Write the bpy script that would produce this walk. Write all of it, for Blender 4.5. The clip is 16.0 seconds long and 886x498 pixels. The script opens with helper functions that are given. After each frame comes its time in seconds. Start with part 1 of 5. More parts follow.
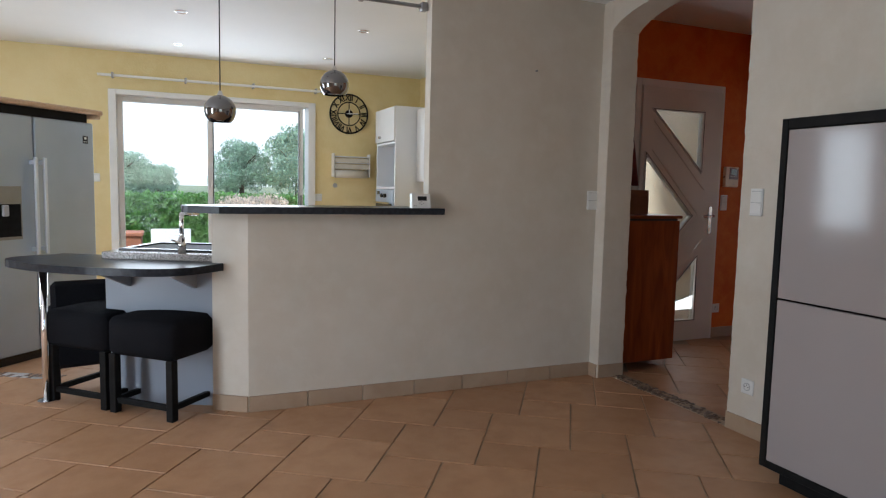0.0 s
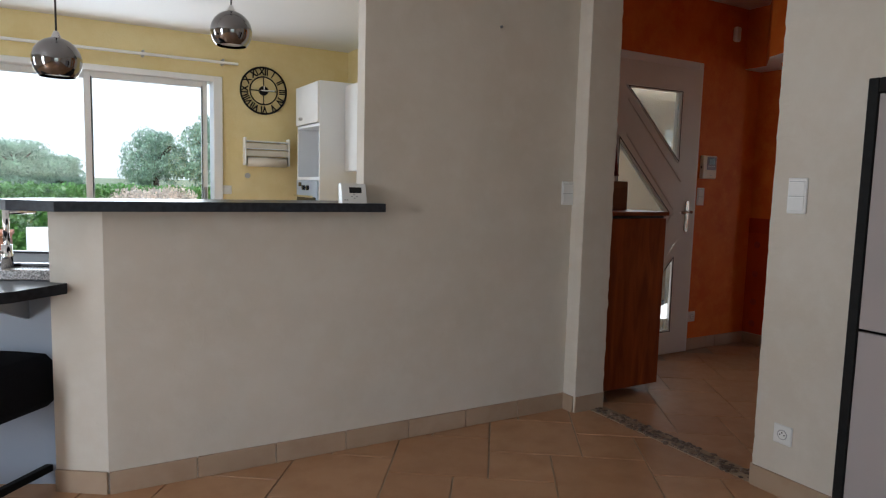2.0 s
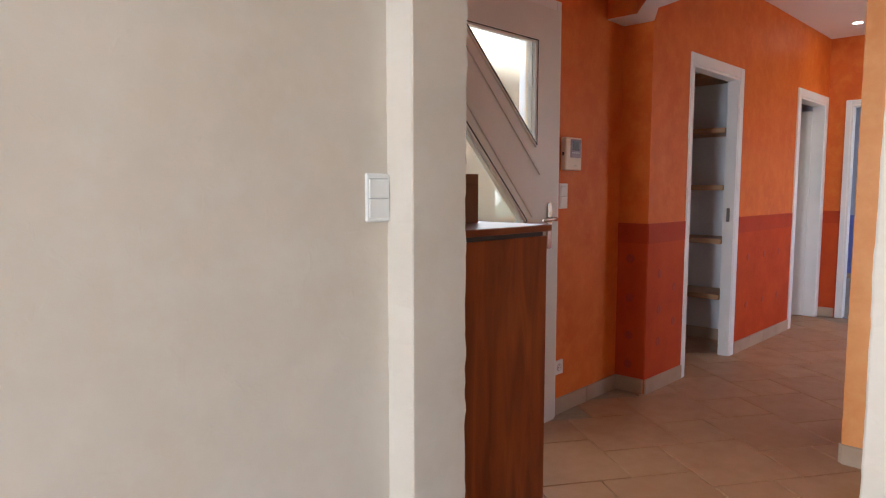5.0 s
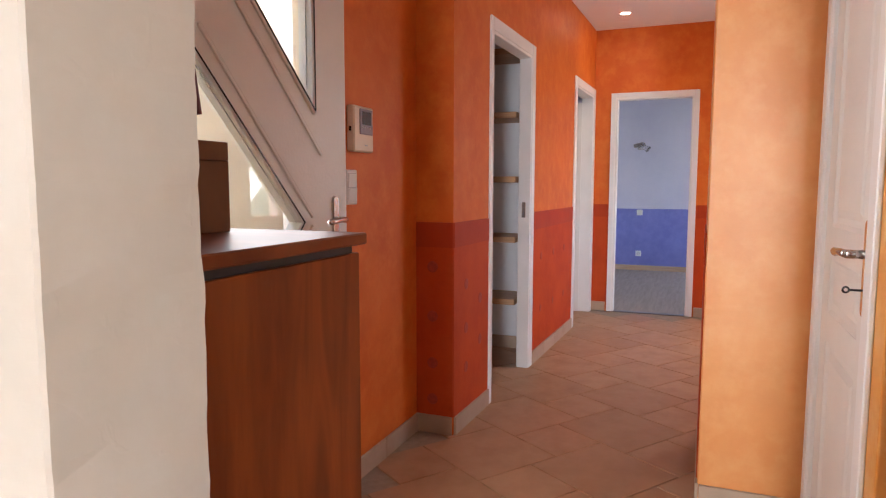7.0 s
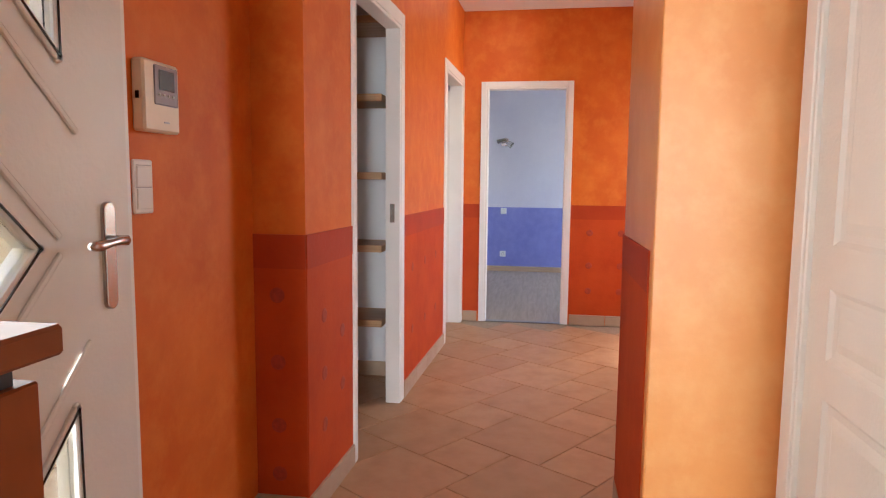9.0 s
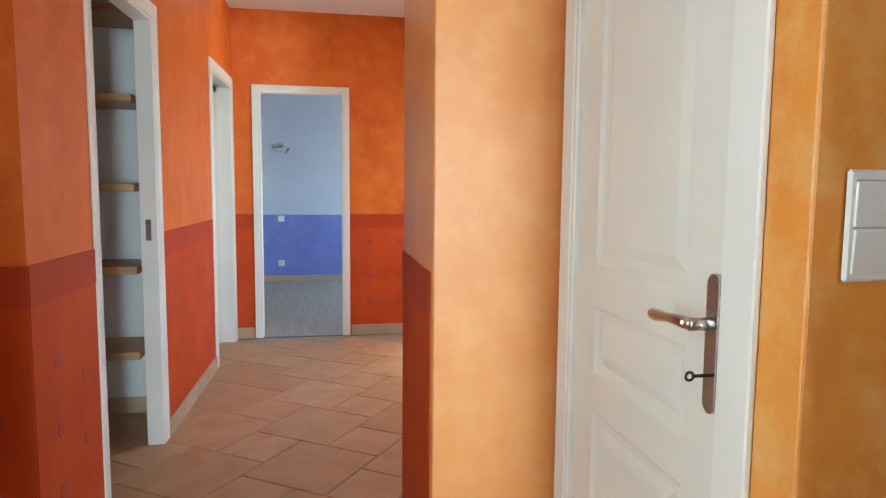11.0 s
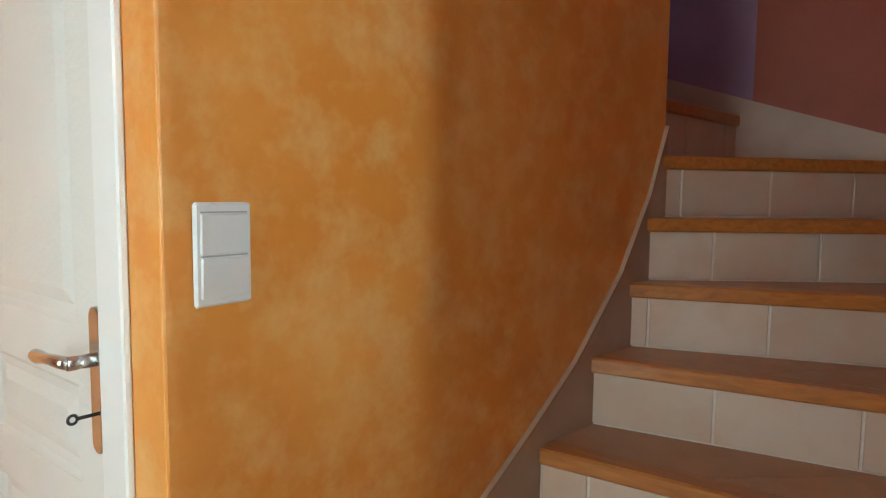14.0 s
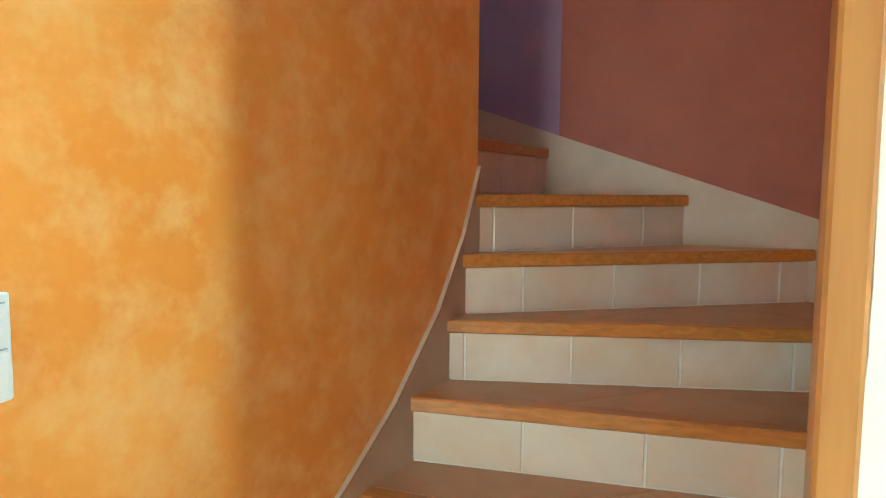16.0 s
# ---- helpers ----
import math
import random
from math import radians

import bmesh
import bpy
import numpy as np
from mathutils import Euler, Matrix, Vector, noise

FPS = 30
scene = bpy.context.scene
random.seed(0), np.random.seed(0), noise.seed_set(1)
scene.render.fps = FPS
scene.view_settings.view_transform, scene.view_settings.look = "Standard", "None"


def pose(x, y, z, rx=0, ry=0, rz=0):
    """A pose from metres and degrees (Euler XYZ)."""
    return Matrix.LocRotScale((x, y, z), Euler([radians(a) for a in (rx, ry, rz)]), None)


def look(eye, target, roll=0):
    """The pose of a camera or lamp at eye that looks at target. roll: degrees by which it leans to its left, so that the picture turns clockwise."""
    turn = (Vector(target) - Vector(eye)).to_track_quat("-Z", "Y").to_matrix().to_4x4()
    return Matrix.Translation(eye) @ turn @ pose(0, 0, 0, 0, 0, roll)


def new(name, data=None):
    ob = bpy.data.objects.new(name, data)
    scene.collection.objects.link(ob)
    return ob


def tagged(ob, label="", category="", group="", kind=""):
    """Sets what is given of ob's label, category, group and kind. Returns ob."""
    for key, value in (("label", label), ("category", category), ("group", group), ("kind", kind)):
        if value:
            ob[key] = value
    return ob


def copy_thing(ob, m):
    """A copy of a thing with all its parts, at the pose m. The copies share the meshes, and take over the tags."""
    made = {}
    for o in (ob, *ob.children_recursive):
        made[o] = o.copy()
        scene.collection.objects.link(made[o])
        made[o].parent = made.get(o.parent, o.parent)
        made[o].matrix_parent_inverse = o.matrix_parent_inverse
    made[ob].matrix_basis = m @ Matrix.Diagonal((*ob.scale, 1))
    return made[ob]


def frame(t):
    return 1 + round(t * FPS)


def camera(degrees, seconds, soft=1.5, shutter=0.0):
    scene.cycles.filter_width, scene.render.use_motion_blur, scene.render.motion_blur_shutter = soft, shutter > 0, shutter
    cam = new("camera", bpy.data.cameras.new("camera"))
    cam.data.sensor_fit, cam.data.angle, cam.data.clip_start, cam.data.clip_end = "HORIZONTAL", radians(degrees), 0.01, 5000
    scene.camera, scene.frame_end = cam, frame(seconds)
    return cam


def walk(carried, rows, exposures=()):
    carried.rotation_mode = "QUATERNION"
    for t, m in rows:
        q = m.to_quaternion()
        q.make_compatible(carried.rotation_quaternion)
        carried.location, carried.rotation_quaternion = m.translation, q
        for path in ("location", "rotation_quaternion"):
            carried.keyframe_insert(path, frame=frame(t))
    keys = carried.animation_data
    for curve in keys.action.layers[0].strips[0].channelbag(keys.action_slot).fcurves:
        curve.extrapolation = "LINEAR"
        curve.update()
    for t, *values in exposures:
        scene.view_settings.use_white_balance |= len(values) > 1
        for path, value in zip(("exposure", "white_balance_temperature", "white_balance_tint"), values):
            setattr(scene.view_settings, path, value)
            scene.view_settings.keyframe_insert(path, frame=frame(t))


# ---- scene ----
cam = camera(68.7, 16.0, soft=1.2)
PATH = [
    (0, (0.53, -0.075, 1.272), (1.322, 1.752, 1.085), 1.3),
    (0.5, (0.531, 0.059, 1.265), (1.337, 1.879, 1.072), 1.3),
    (1, (0.594, 0.267, 1.238), (1.465, 2.057, 1.039), 1.4),
    (1.5, (0.731, 0.521, 1.25), (1.661, 2.281, 1.05), 1.5),
    (2, (0.857, 0.828, 1.246), (1.847, 2.554, 1.046), 1.5),
    (2.5, (1.012, 1.102, 1.253), (2.135, 2.744, 1.052), 1.6),
    (3, (1.237, 1.374, 1.257), (2.43, 2.966, 1.056), 1.6),
    (3.2, (1.321, 1.469, 1.259), (2.528, 3.051, 1.056), 1.6),
    (5.3, (2.176, 2.373, 1.223), (3.707, 3.646, 1.042), -0.1),
    (5.5, (2.245, 2.439, 1.214), (3.836, 3.638, 1.031), -0.1),
    (6, (2.468, 2.616, 1.204), (4.163, 3.66, 1.018), -0.1),
    (6.5, (2.664, 2.762, 1.194), (4.426, 3.69, 1.007), -0.1),
    (7, (2.841, 2.925, 1.206), (4.689, 3.663, 1.012), 0.1),
    (7.5, (3.066, 3.039, 1.196), (4.969, 3.624, 1.002), 0.1),
    (8, (3.287, 3.136, 1.215), (5.207, 3.663, 1.02), 0.1),
    (8.2, (3.358, 3.164, 1.21), (5.287, 3.652, 1.011), 0.2),
    (10.5, (3.704, 3.213, 1.255), (5.689, 3.064, 1.064), 0.6),
    (11, (3.705, 3.186, 1.264), (5.664, 2.828, 1.074), 0.5),
    (11.5, (3.696, 3.151, 1.267), (5.589, 2.532, 1.077), 0.6),
    (12, (3.674, 3.111, 1.269), (5.447, 2.203, 1.087), 0.7),
    (12.5, (3.663, 3.075, 1.282), (5.299, 1.941, 1.094), 0.7),
    (13, (3.651, 3.04, 1.289), (5.126, 1.701, 1.114), 0.8),
    (13.5, (3.635, 3.022, 1.293), (4.994, 1.564, 1.12), 0.7),
    (14, (3.617, 2.996, 1.308), (4.861, 1.439, 1.137), 0.6),
    (14.5, (3.592, 2.976, 1.338), (4.724, 1.336, 1.169), 0.5),
    (15, (3.574, 2.958, 1.37), (4.596, 1.247, 1.196), 0.5),
    (15.5, (3.565, 2.949, 1.4), (4.484, 1.181, 1.224), 0.5),
    (16, (3.559, 2.95, 1.429), (4.402, 1.145, 1.254), 0.4),
]
EXPOSURE = [(0.0, 0.98, 5750, 8), (1.8, 0.95, 5800, 8), (3.2, 1.4, 6000, 10), (5.4, 2.65, 5700, 9), (6.4, 2.78, 5900, 12), (8.2, 3.2, 6450, 16), (10.3, 3.2, 5600, -7),
            (12.0, 2.95, 5350, -10), (13.0, 2.95, 5350, -9), (14.0, 3.3, 5200, -13), (16.0, 4.4, 4900, -30)]
walk(cam, [(t, look(e, g, r)) for t, e, g, r in PATH], EXPOSURE)

# ---- world and light ----
world = bpy.data.worlds.new("World")
scene.world = world
world.use_nodes = True
wn = world.node_tree
sky = wn.nodes.new("ShaderNodeTexSky")
sky.sky_type = 'NISHITA'
sky.sun_disc = False
sky.sun_elevation = radians(60)
sky.sun_rotation = radians(200)
wn.links.new(sky.outputs[0], wn.nodes["Background"].inputs[0])
wn.nodes["Background"].inputs[1].default_value = 0.15
sun_data = bpy.data.lights.new("sun", 'SUN')
sun_data.energy, sun_data.angle, sun_data.color = 2.4, radians(12), (1.0, 0.95, 0.88)
sun = new("sun", sun_data)
sun.matrix_world = look((0, 0, 20), (0.6, 2.0, 16.4))


def area(name, eye, target, w, h, watts, color=(1, 1, 1)):
    d = bpy.data.lights.new(name, 'AREA')
    d.shape, d.size, d.size_y, d.energy, d.color = 'RECTANGLE', w, h, watts, color
    ob = new(name, d)
    ob.matrix_world = look(eye, target)
    return ob


area("window_light_patio", (1.0, 6.97, 1.15), (1.0, 0, 0.9), 1.75, 1.8, 20, (0.95, 0.98, 1.0))
area("window_light_kitchen", (-2.45, 5.45, 1.5), (3, 3.4, 1.0), 0.50, 1.25, 15, (0.95, 0.98, 1.0))
area("window_light_living", (-2.45, 2.0, 1.15), (3, 2.3, 0.6), 0.55, 2.0, 32, (0.95, 0.98, 1.0))
area("window_light_terrace", (0.6, -3.35, 1.25), (0.8, 3, 0.2), 2.2, 1.9, 3, (0.95, 0.98, 1.0))
area("window_light_door", (4.45, 4.13, 1.15), (4.5, 0, 0.95), 0.62, 1.75, 1.75, (1.0, 0.98, 0.94)).data.spread = radians(150)
area("window_light_bedroom", (11.2, 0.95, 1.5), (11.2, 6, 1.0), 1.6, 1.2, 2.4, (0.92, 0.95, 1.0))
area("window_light_side", (7.9, 1.45, 1.5), (8.0, 4, -0.6), 1.0, 1.2, 3.6, (1.0, 0.97, 0.92))
# added fill for the upper stairwell, no known source there
area("fill_light_landing", (6.85, 0.75, 4.0), (4.2, 0.6, 2.2), 0.6, 0.9, 0.02, (0.9, 0.86, 1.0))


# ---- materials ----
def material(name, rough=0.6, metal=0.0):
    m = bpy.data.materials.new(name)
    m.use_nodes = True
    b = m.node_tree.nodes["Principled BSDF"]
    b.inputs["Roughness"].default_value = rough
    b.inputs["Metallic"].default_value = metal
    return m, m.node_tree, b


def plain(name, color, rough=0.5, metal=0.0, vary=0.06, scale=9.0, bump=0.0, bscale=120.0):
    """One colour with broad and fine unevenness, and fine relief."""
    m, nt, b = material(name, rough, metal)
    co = nt.nodes.new("ShaderNodeTexCoord")
    n1 = nt.nodes.new("ShaderNodeTexNoise")
    n1.inputs["Scale"].default_value = scale
    n1.inputs["Detail"].default_value = 6
    nt.links.new(co.outputs["Object"], n1.inputs["Vector"])
    ramp = nt.nodes.new("ShaderNodeValToRGB")
    lo = [c * (1 - vary) for c in color]
    hi = [min(1, c * (1 + vary)) for c in color]
    ramp.color_ramp.elements[0].position, ramp.color_ramp.elements[1].position = 0.3, 0.7
    ramp.color_ramp.elements[0].color = (*lo, 1)
    ramp.color_ramp.elements[1].color = (*hi, 1)
    nt.links.new(n1.outputs["Fac"], ramp.inputs[0])
    nt.links.new(ramp.outputs[0], b.inputs["Base Color"])
    if bump:
        n2 = nt.nodes.new("ShaderNodeTexNoise")
        n2.inputs["Scale"].default_value = bscale
        n2.inputs["Detail"].default_value = 5
        nt.links.new(co.outputs["Object"], n2.inputs["Vector"])
        bp = nt.nodes.new("ShaderNodeBump")
        bp.inputs["Strength"].default_value = bump
        bp.inputs["Distance"].default_value = 0.01
        nt.links.new(n2.outputs["Fac"], bp.inputs["Height"])
        nt.links.new(bp.outputs[0], b.inputs["Normal"])
    return m


def wall_paint(name, a, b2, c, scale=2.2, bump=0.25, rough=0.75, fine=14.0, contrast=0.5, bscale=60.0, ridges=False, spec=0.5):
    """Sponged wall paint: broad clouds from a to b2, finer dabs of c, trowel relief."""
    m, nt, b = material(name, rough)
    b.inputs["Specular IOR Level"].default_value = spec
    co = nt.nodes.new("ShaderNodeTexCoord")
    n1 = nt.nodes.new("ShaderNodeTexNoise")
    n1.inputs["Scale"].default_value, n1.inputs["Detail"].default_value, n1.inputs["Roughness"].default_value = scale, 5, 0.6
    n2 = nt.nodes.new("ShaderNodeTexNoise")
    n2.inputs["Scale"].default_value, n2.inputs["Detail"].default_value, n2.inputs["Roughness"].default_value = fine, 7, 0.65
    n3 = nt.nodes.new("ShaderNodeTexNoise")
    n3.inputs["Scale"].default_value, n3.inputs["Detail"].default_value = bscale, 6
    for n in (n1, n2, n3):
        nt.links.new(co.outputs["Object"], n.inputs["Vector"])
    r1 = nt.nodes.new("ShaderNodeValToRGB")
    r1.color_ramp.elements[0].position, r1.color_ramp.elements[1].position = 0.36, 0.64
    r1.color_ramp.elements[0].color, r1.color_ramp.elements[1].color = (*a, 1), (*b2, 1)
    nt.links.new(n1.outputs["Fac"], r1.inputs[0])
    r2 = nt.nodes.new("ShaderNodeMapRange")
    r2.inputs["From Min"].default_value, r2.inputs["From Max"].default_value = 0.45, 0.72
    r2.inputs["To Max"].default_value = contrast
    nt.links.new(n2.outputs["Fac"], r2.inputs["Value"])
    mix = nt.nodes.new("ShaderNodeMix")
    mix.data_type = 'RGBA'
    nt.links.new(r2.outputs[0], mix.inputs["Factor"])
    nt.links.new(r1.outputs[0], mix.inputs["A"])
    mix.inputs["B"].default_value = (*c, 1)
    nt.links.new(mix.outputs["Result"], b.inputs["Base Color"])
    bp = nt.nodes.new("ShaderNodeBump")
    bp.inputs["Strength"].default_value, bp.inputs["Distance"].default_value = bump, 0.006
    nt.links.new(n3.outputs["Fac"], bp.inputs["Height"])
    nt.links.new(bp.outputs[0], b.inputs["Normal"])
    if ridges:
        n4 = nt.nodes.new("ShaderNodeTexNoise")
        n4.inputs["Scale"].default_value, n4.inputs["Detail"].default_value, n4.inputs["Distortion"].default_value = 9, 3, 2.2
        nt.links.new(co.outputs["Object"], n4.inputs["Vector"])
        r4 = nt.nodes.new("ShaderNodeMapRange")
        r4.inputs["From Min"].default_value, r4.inputs["From Max"].default_value = 0.62, 0.74
        nt.links.new(n4.outputs["Fac"], r4.inputs["Value"])
        bp2 = nt.nodes.new("ShaderNodeBump")
        bp2.inputs["Strength"].default_value, bp2.inputs["Distance"].default_value = 0.2, 0.0025
        nt.links.new(r4.outputs[0], bp2.inputs["Height"])
        nt.links.new(bp.outputs[0], bp2.inputs["Normal"])
        nt.links.new(bp2.outputs[0], b.inputs["Normal"])
    return m


def tile_mat(name, a, b2, stain, rough=0.45):
    """Fired clay: each tile its own tone, cloudy stains, pits."""
    m, nt, b = material(name, rough)
    geo = nt.nodes.new("ShaderNodeNewGeometry")
    info = nt.nodes.new("ShaderNodeObjectInfo")
    r = nt.nodes.new("ShaderNodeValToRGB")
    r.color_ramp.elements[0].color, r.color_ramp.elements[1].color = (*a, 1), (*b2, 1)
    nt.links.new(info.outputs["Random"], r.inputs[0])
    n1 = nt.nodes.new("ShaderNodeTexNoise")
    n1.inputs["Scale"].default_value, n1.inputs["Detail"].default_value = 7, 7
    nt.links.new(geo.outputs["Position"], n1.inputs["Vector"])
    mr = nt.nodes.new("ShaderNodeMapRange")
    mr.inputs["From Min"].default_value, mr.inputs["From Max"].default_value, mr.inputs["To Max"].default_value = 0.42, 0.75, 0.7
    nt.links.new(n1.outputs["Fac"], mr.inputs["Value"])
    mix = nt.nodes.new("ShaderNodeMix")
    mix.data_type = 'RGBA'
    nt.links.new(mr.outputs[0], mix.inputs["Factor"])
    nt.links.new(r.outputs[0], mix.inputs["A"])
    mix.inputs["B"].default_value = (*stain, 1)
    nt.links.new(mix.outputs["Result"], b.inputs["Base Color"])
    n2 = nt.nodes.new("ShaderNodeTexNoise")
    n2.inputs["Scale"].default_value, n2.inputs["Detail"].default_value = 22, 6
    nt.links.new(geo.outputs["Position"], n2.inputs["Vector"])
    bp = nt.nodes.new("ShaderNodeBump")
    bp.inputs["Strength"].default_value, bp.inputs["Distance"].default_value = 0.25, 0.006
    nt.links.new(n2.outputs["Fac"], bp.inputs["Height"])
    nt.links.new(bp.outputs[0], b.inputs["Normal"])
    rr = nt.nodes.new("ShaderNodeMapRange")
    rr.inputs["To Min"].default_value, rr.inputs["To Max"].default_value = rough - 0.12, rough + 0.12
    nt.links.new(n2.outputs["Fac"], rr.inputs["Value"])
    nt.links.new(rr.outputs[0], b.inputs["Roughness"])
    return m


def wood(name, a, b2, rough=0.4, axis=0, scale=6.0, stretch=14.0):
    """Wood with the grain along one axis."""
    m, nt, b = material(name, rough)
    co = nt.nodes.new("ShaderNodeTexCoord")
    mp = nt.nodes.new("ShaderNodeMapping")
    s = [stretch] * 3
    s[axis] = 1.0
    mp.inputs["Scale"].default_value = s
    nt.links.new(co.outputs["Object"], mp.inputs[0])
    n1 = nt.nodes.new("ShaderNodeTexNoise")
    n1.inputs["Scale"].default_value, n1.inputs["Detail"].default_value, n1.inputs["Distortion"].default_value = scale, 6, 0.6
    nt.links.new(mp.outputs[0], n1.inputs["Vector"])
    r = nt.nodes.new("ShaderNodeValToRGB")
    r.color_ramp.elements[0].position, r.color_ramp.elements[1].position = 0.32, 0.68
    r.color_ramp.elements[0].color, r.color_ramp.elements[1].color = (*a, 1), (*b2, 1)
    nt.links.new(n1.outputs["Fac"], r.inputs[0])
    nt.links.new(r.outputs[0], b.inputs["Base Color"])
    bp = nt.nodes.new("ShaderNodeBump")
    bp.inputs["Strength"].default_value, bp.inputs["Distance"].default_value = 0.1, 0.003
    nt.links.new(n1.outputs["Fac"], bp.inputs["Height"])
    nt.links.new(bp.outputs[0], b.inputs["Normal"])
    return m


def leaf_mat(name, color, scale):
    """Thin leaves: uneven green that lets part of the light through."""
    m = plain(name, color, 0.5, vary=0.5, scale=scale)
    nt = m.node_tree
    b = nt.nodes["Principled BSDF"]
    tr = nt.nodes.new("ShaderNodeBsdfTranslucent")
    mix = nt.nodes.new("ShaderNodeAddShader")
    nt.links.new(b.inputs["Base Color"].links[0].from_socket, tr.inputs["Color"])
    nt.links.new(b.outputs[0], mix.inputs[0])
    nt.links.new(tr.outputs[0], mix.inputs[1])
    nt.links.new(mix.outputs[0], nt.nodes["Material Output"].inputs["Surface"])
    return m


CREAM = wall_paint("cream_plaster", (0.615, 0.55, 0.46), (0.67, 0.61, 0.525), (0.71, 0.665, 0.59), 1.3, 0.45, 0.8, 7, 0.5, 8, ridges=True)
YELLOW = wall_paint("yellow_plaster", (0.76, 0.61, 0.29), (0.81, 0.67, 0.35), (0.84, 0.72, 0.42), 1.8, 0.3, 0.8, 10, 0.4)
ORANGE = wall_paint("orange_sponged_paint", (0.60, 0.112, 0.010), (0.68, 0.155, 0.016), (0.74, 0.225, 0.036), 2.6, 0.1, 0.55, 9, 0.6, spec=0.3)
OCHRE = wall_paint("ochre_sponged_paint", (0.67, 0.248, 0.032), (0.75, 0.335, 0.064), (0.82, 0.51, 0.19), 3.0, 0.08, 0.4, 10, 0.65)
# sponged wall paint made paler, with window light mixed into the colour
ORANGE_LIT = wall_paint("lit_orange_sponged_paint", (0.71, 0.27, 0.07), (0.77, 0.335, 0.10), (0.82, 0.43, 0.165), 2.4, 0.08, 0.4, 8, 0.5)
RED = wall_paint("red_dado_paint", (0.44, 0.046, 0.006), (0.54, 0.072, 0.009), (0.50, 0.062, 0.008), 3, 0.2, 0.65, 12, 0.4, spec=0.25)
RED_BAND = wall_paint("red_band_paint", (0.37, 0.036, 0.006), (0.45, 0.05, 0.008), (0.38, 0.04, 0.008), 3, 0.2, 0.6, 12, 0.4, spec=0.25)
RED_DOT = plain("dark_red_stamp", (0.36, 0.036, 0.008), 0.6, vary=0.2, scale=60)
BROWNRED = wall_paint("rust_stair_paint", (0.24, 0.050, 0.022), (0.29, 0.066, 0.030), (0.31, 0.080, 0.038), 2.5, 0.2, 0.6, 12, 0.4)
PURPLE = wall_paint("mauve_stair_paint", (0.22, 0.125, 0.19), (0.26, 0.15, 0.22), (0.27, 0.16, 0.23), 2.5, 0.2, 0.6, 12, 0.4)
LILAC = wall_paint("lilac_paint", (0.60, 0.60, 0.73), (0.65, 0.65, 0.77), (0.69, 0.69, 0.79), 2, 0.2, 0.7, 10, 0.3)
BLUE = wall_paint("blue_paint", (0.21, 0.23, 0.60), (0.25, 0.28, 0.66), (0.29, 0.32, 0.68), 3, 0.2, 0.7, 12, 0.4)
CEIL = plain("white_ceiling", (0.80, 0.80, 0.79), 0.7, vary=0.02, scale=1.5)
WHITE = plain("white_paint", (0.80, 0.79, 0.76), 0.35, vary=0.03, scale=5, bump=0.05)
DOORWHITE = plain("white_woodgrain_paint", (0.74, 0.72, 0.67), 0.42, vary=0.03, scale=5, bump=0.12, bscale=90)
PLASTIC = plain("white_plastic", (0.80, 0.80, 0.78), 0.28, vary=0.01)
GREYPL = plain("grey_plastic", (0.45, 0.45, 0.46), 0.35, vary=0.02)
BLACK = plain("black_gloss", (0.012, 0.012, 0.014), 0.25, vary=0.2)
BLACKMAT = plain("black_lacquered_wood", (0.008, 0.0075, 0.0075), 0.6, vary=0.3, scale=30)
DARKTOP = plain("dark_slate_laminate", (0.030, 0.032, 0.039), 0.28, vary=0.35, scale=40)
FABRIC = plain("charcoal_fabric", (0.0085, 0.0085, 0.011), 0.95, vary=0.35, scale=160, bump=0.5, bscale=500)
for _m in (BLACKMAT, FABRIC, DARKTOP):
    _m.node_tree.nodes["Principled BSDF"].inputs["Specular IOR Level"].default_value = 0.15
SATIN = plain("satin_steel", (0.66, 0.71, 0.78), 0.34, 0.5, vary=0.02)
STEEL = plain("brushed_steel", (0.43, 0.50, 0.60), 0.36, 0.5, vary=0.05, scale=3)
SMOKE = plain("smoky_chrome", (0.30, 0.30, 0.31), 0.08, 1.0, vary=0.01)
CHROME = plain("chrome", (0.82, 0.82, 0.83), 0.06, 1.0, vary=0.01)
NICKEL = plain("satin_nickel", (0.55, 0.53, 0.50), 0.25, 1.0, vary=0.05)
GREYMETAL = plain("grey_metal", (0.30, 0.30, 0.31), 0.35, 0.8, vary=0.08)
TAUPE = plain("taupe_gloss_lacquer", (0.34, 0.30, 0.295), 0.10, vary=0.02, scale=2)
TAUPE.node_tree.nodes["Principled BSDF"].inputs["Specular IOR Level"].default_value = 0.25
BRACKET = plain("grey_bracket", (0.35, 0.36, 0.38), 0.4, 0.3)
PANELWHITE = plain("white_melamine", (0.78, 0.79, 0.80), 0.3, vary=0.02, scale=3)
# white melamine with the bluish shade under the table put into its colour
PANELSHADE = plain("shaded_white_melamine", (0.26, 0.29, 0.345), 0.35, vary=0.03, scale=3)
GRANITE = plain("speckled_granite", (0.34, 0.31, 0.29), 0.2, vary=0.75, scale=140)
MAHOGANY = wood("mahogany_veneer", (0.15, 0.028, 0.006), (0.29, 0.066, 0.013), 0.42, 2, 2.4, 7.0)
MAHTOP = wood("mahogany_top", (0.14, 0.032, 0.010), (0.22, 0.056, 0.016), 0.38, 1, 2.0, 4.5)
MAHTOP.node_tree.nodes["Principled BSDF"].inputs["Specular IOR Level"].default_value = 0.2
OAK = wood("honey_oak", (0.34, 0.125, 0.025), (0.48, 0.20, 0.045), 0.32, 0, 4, 16)
OAKV = wood("honey_oak_upright", (0.27, 0.10, 0.02), (0.37, 0.155, 0.036), 0.35, 2, 4, 16)
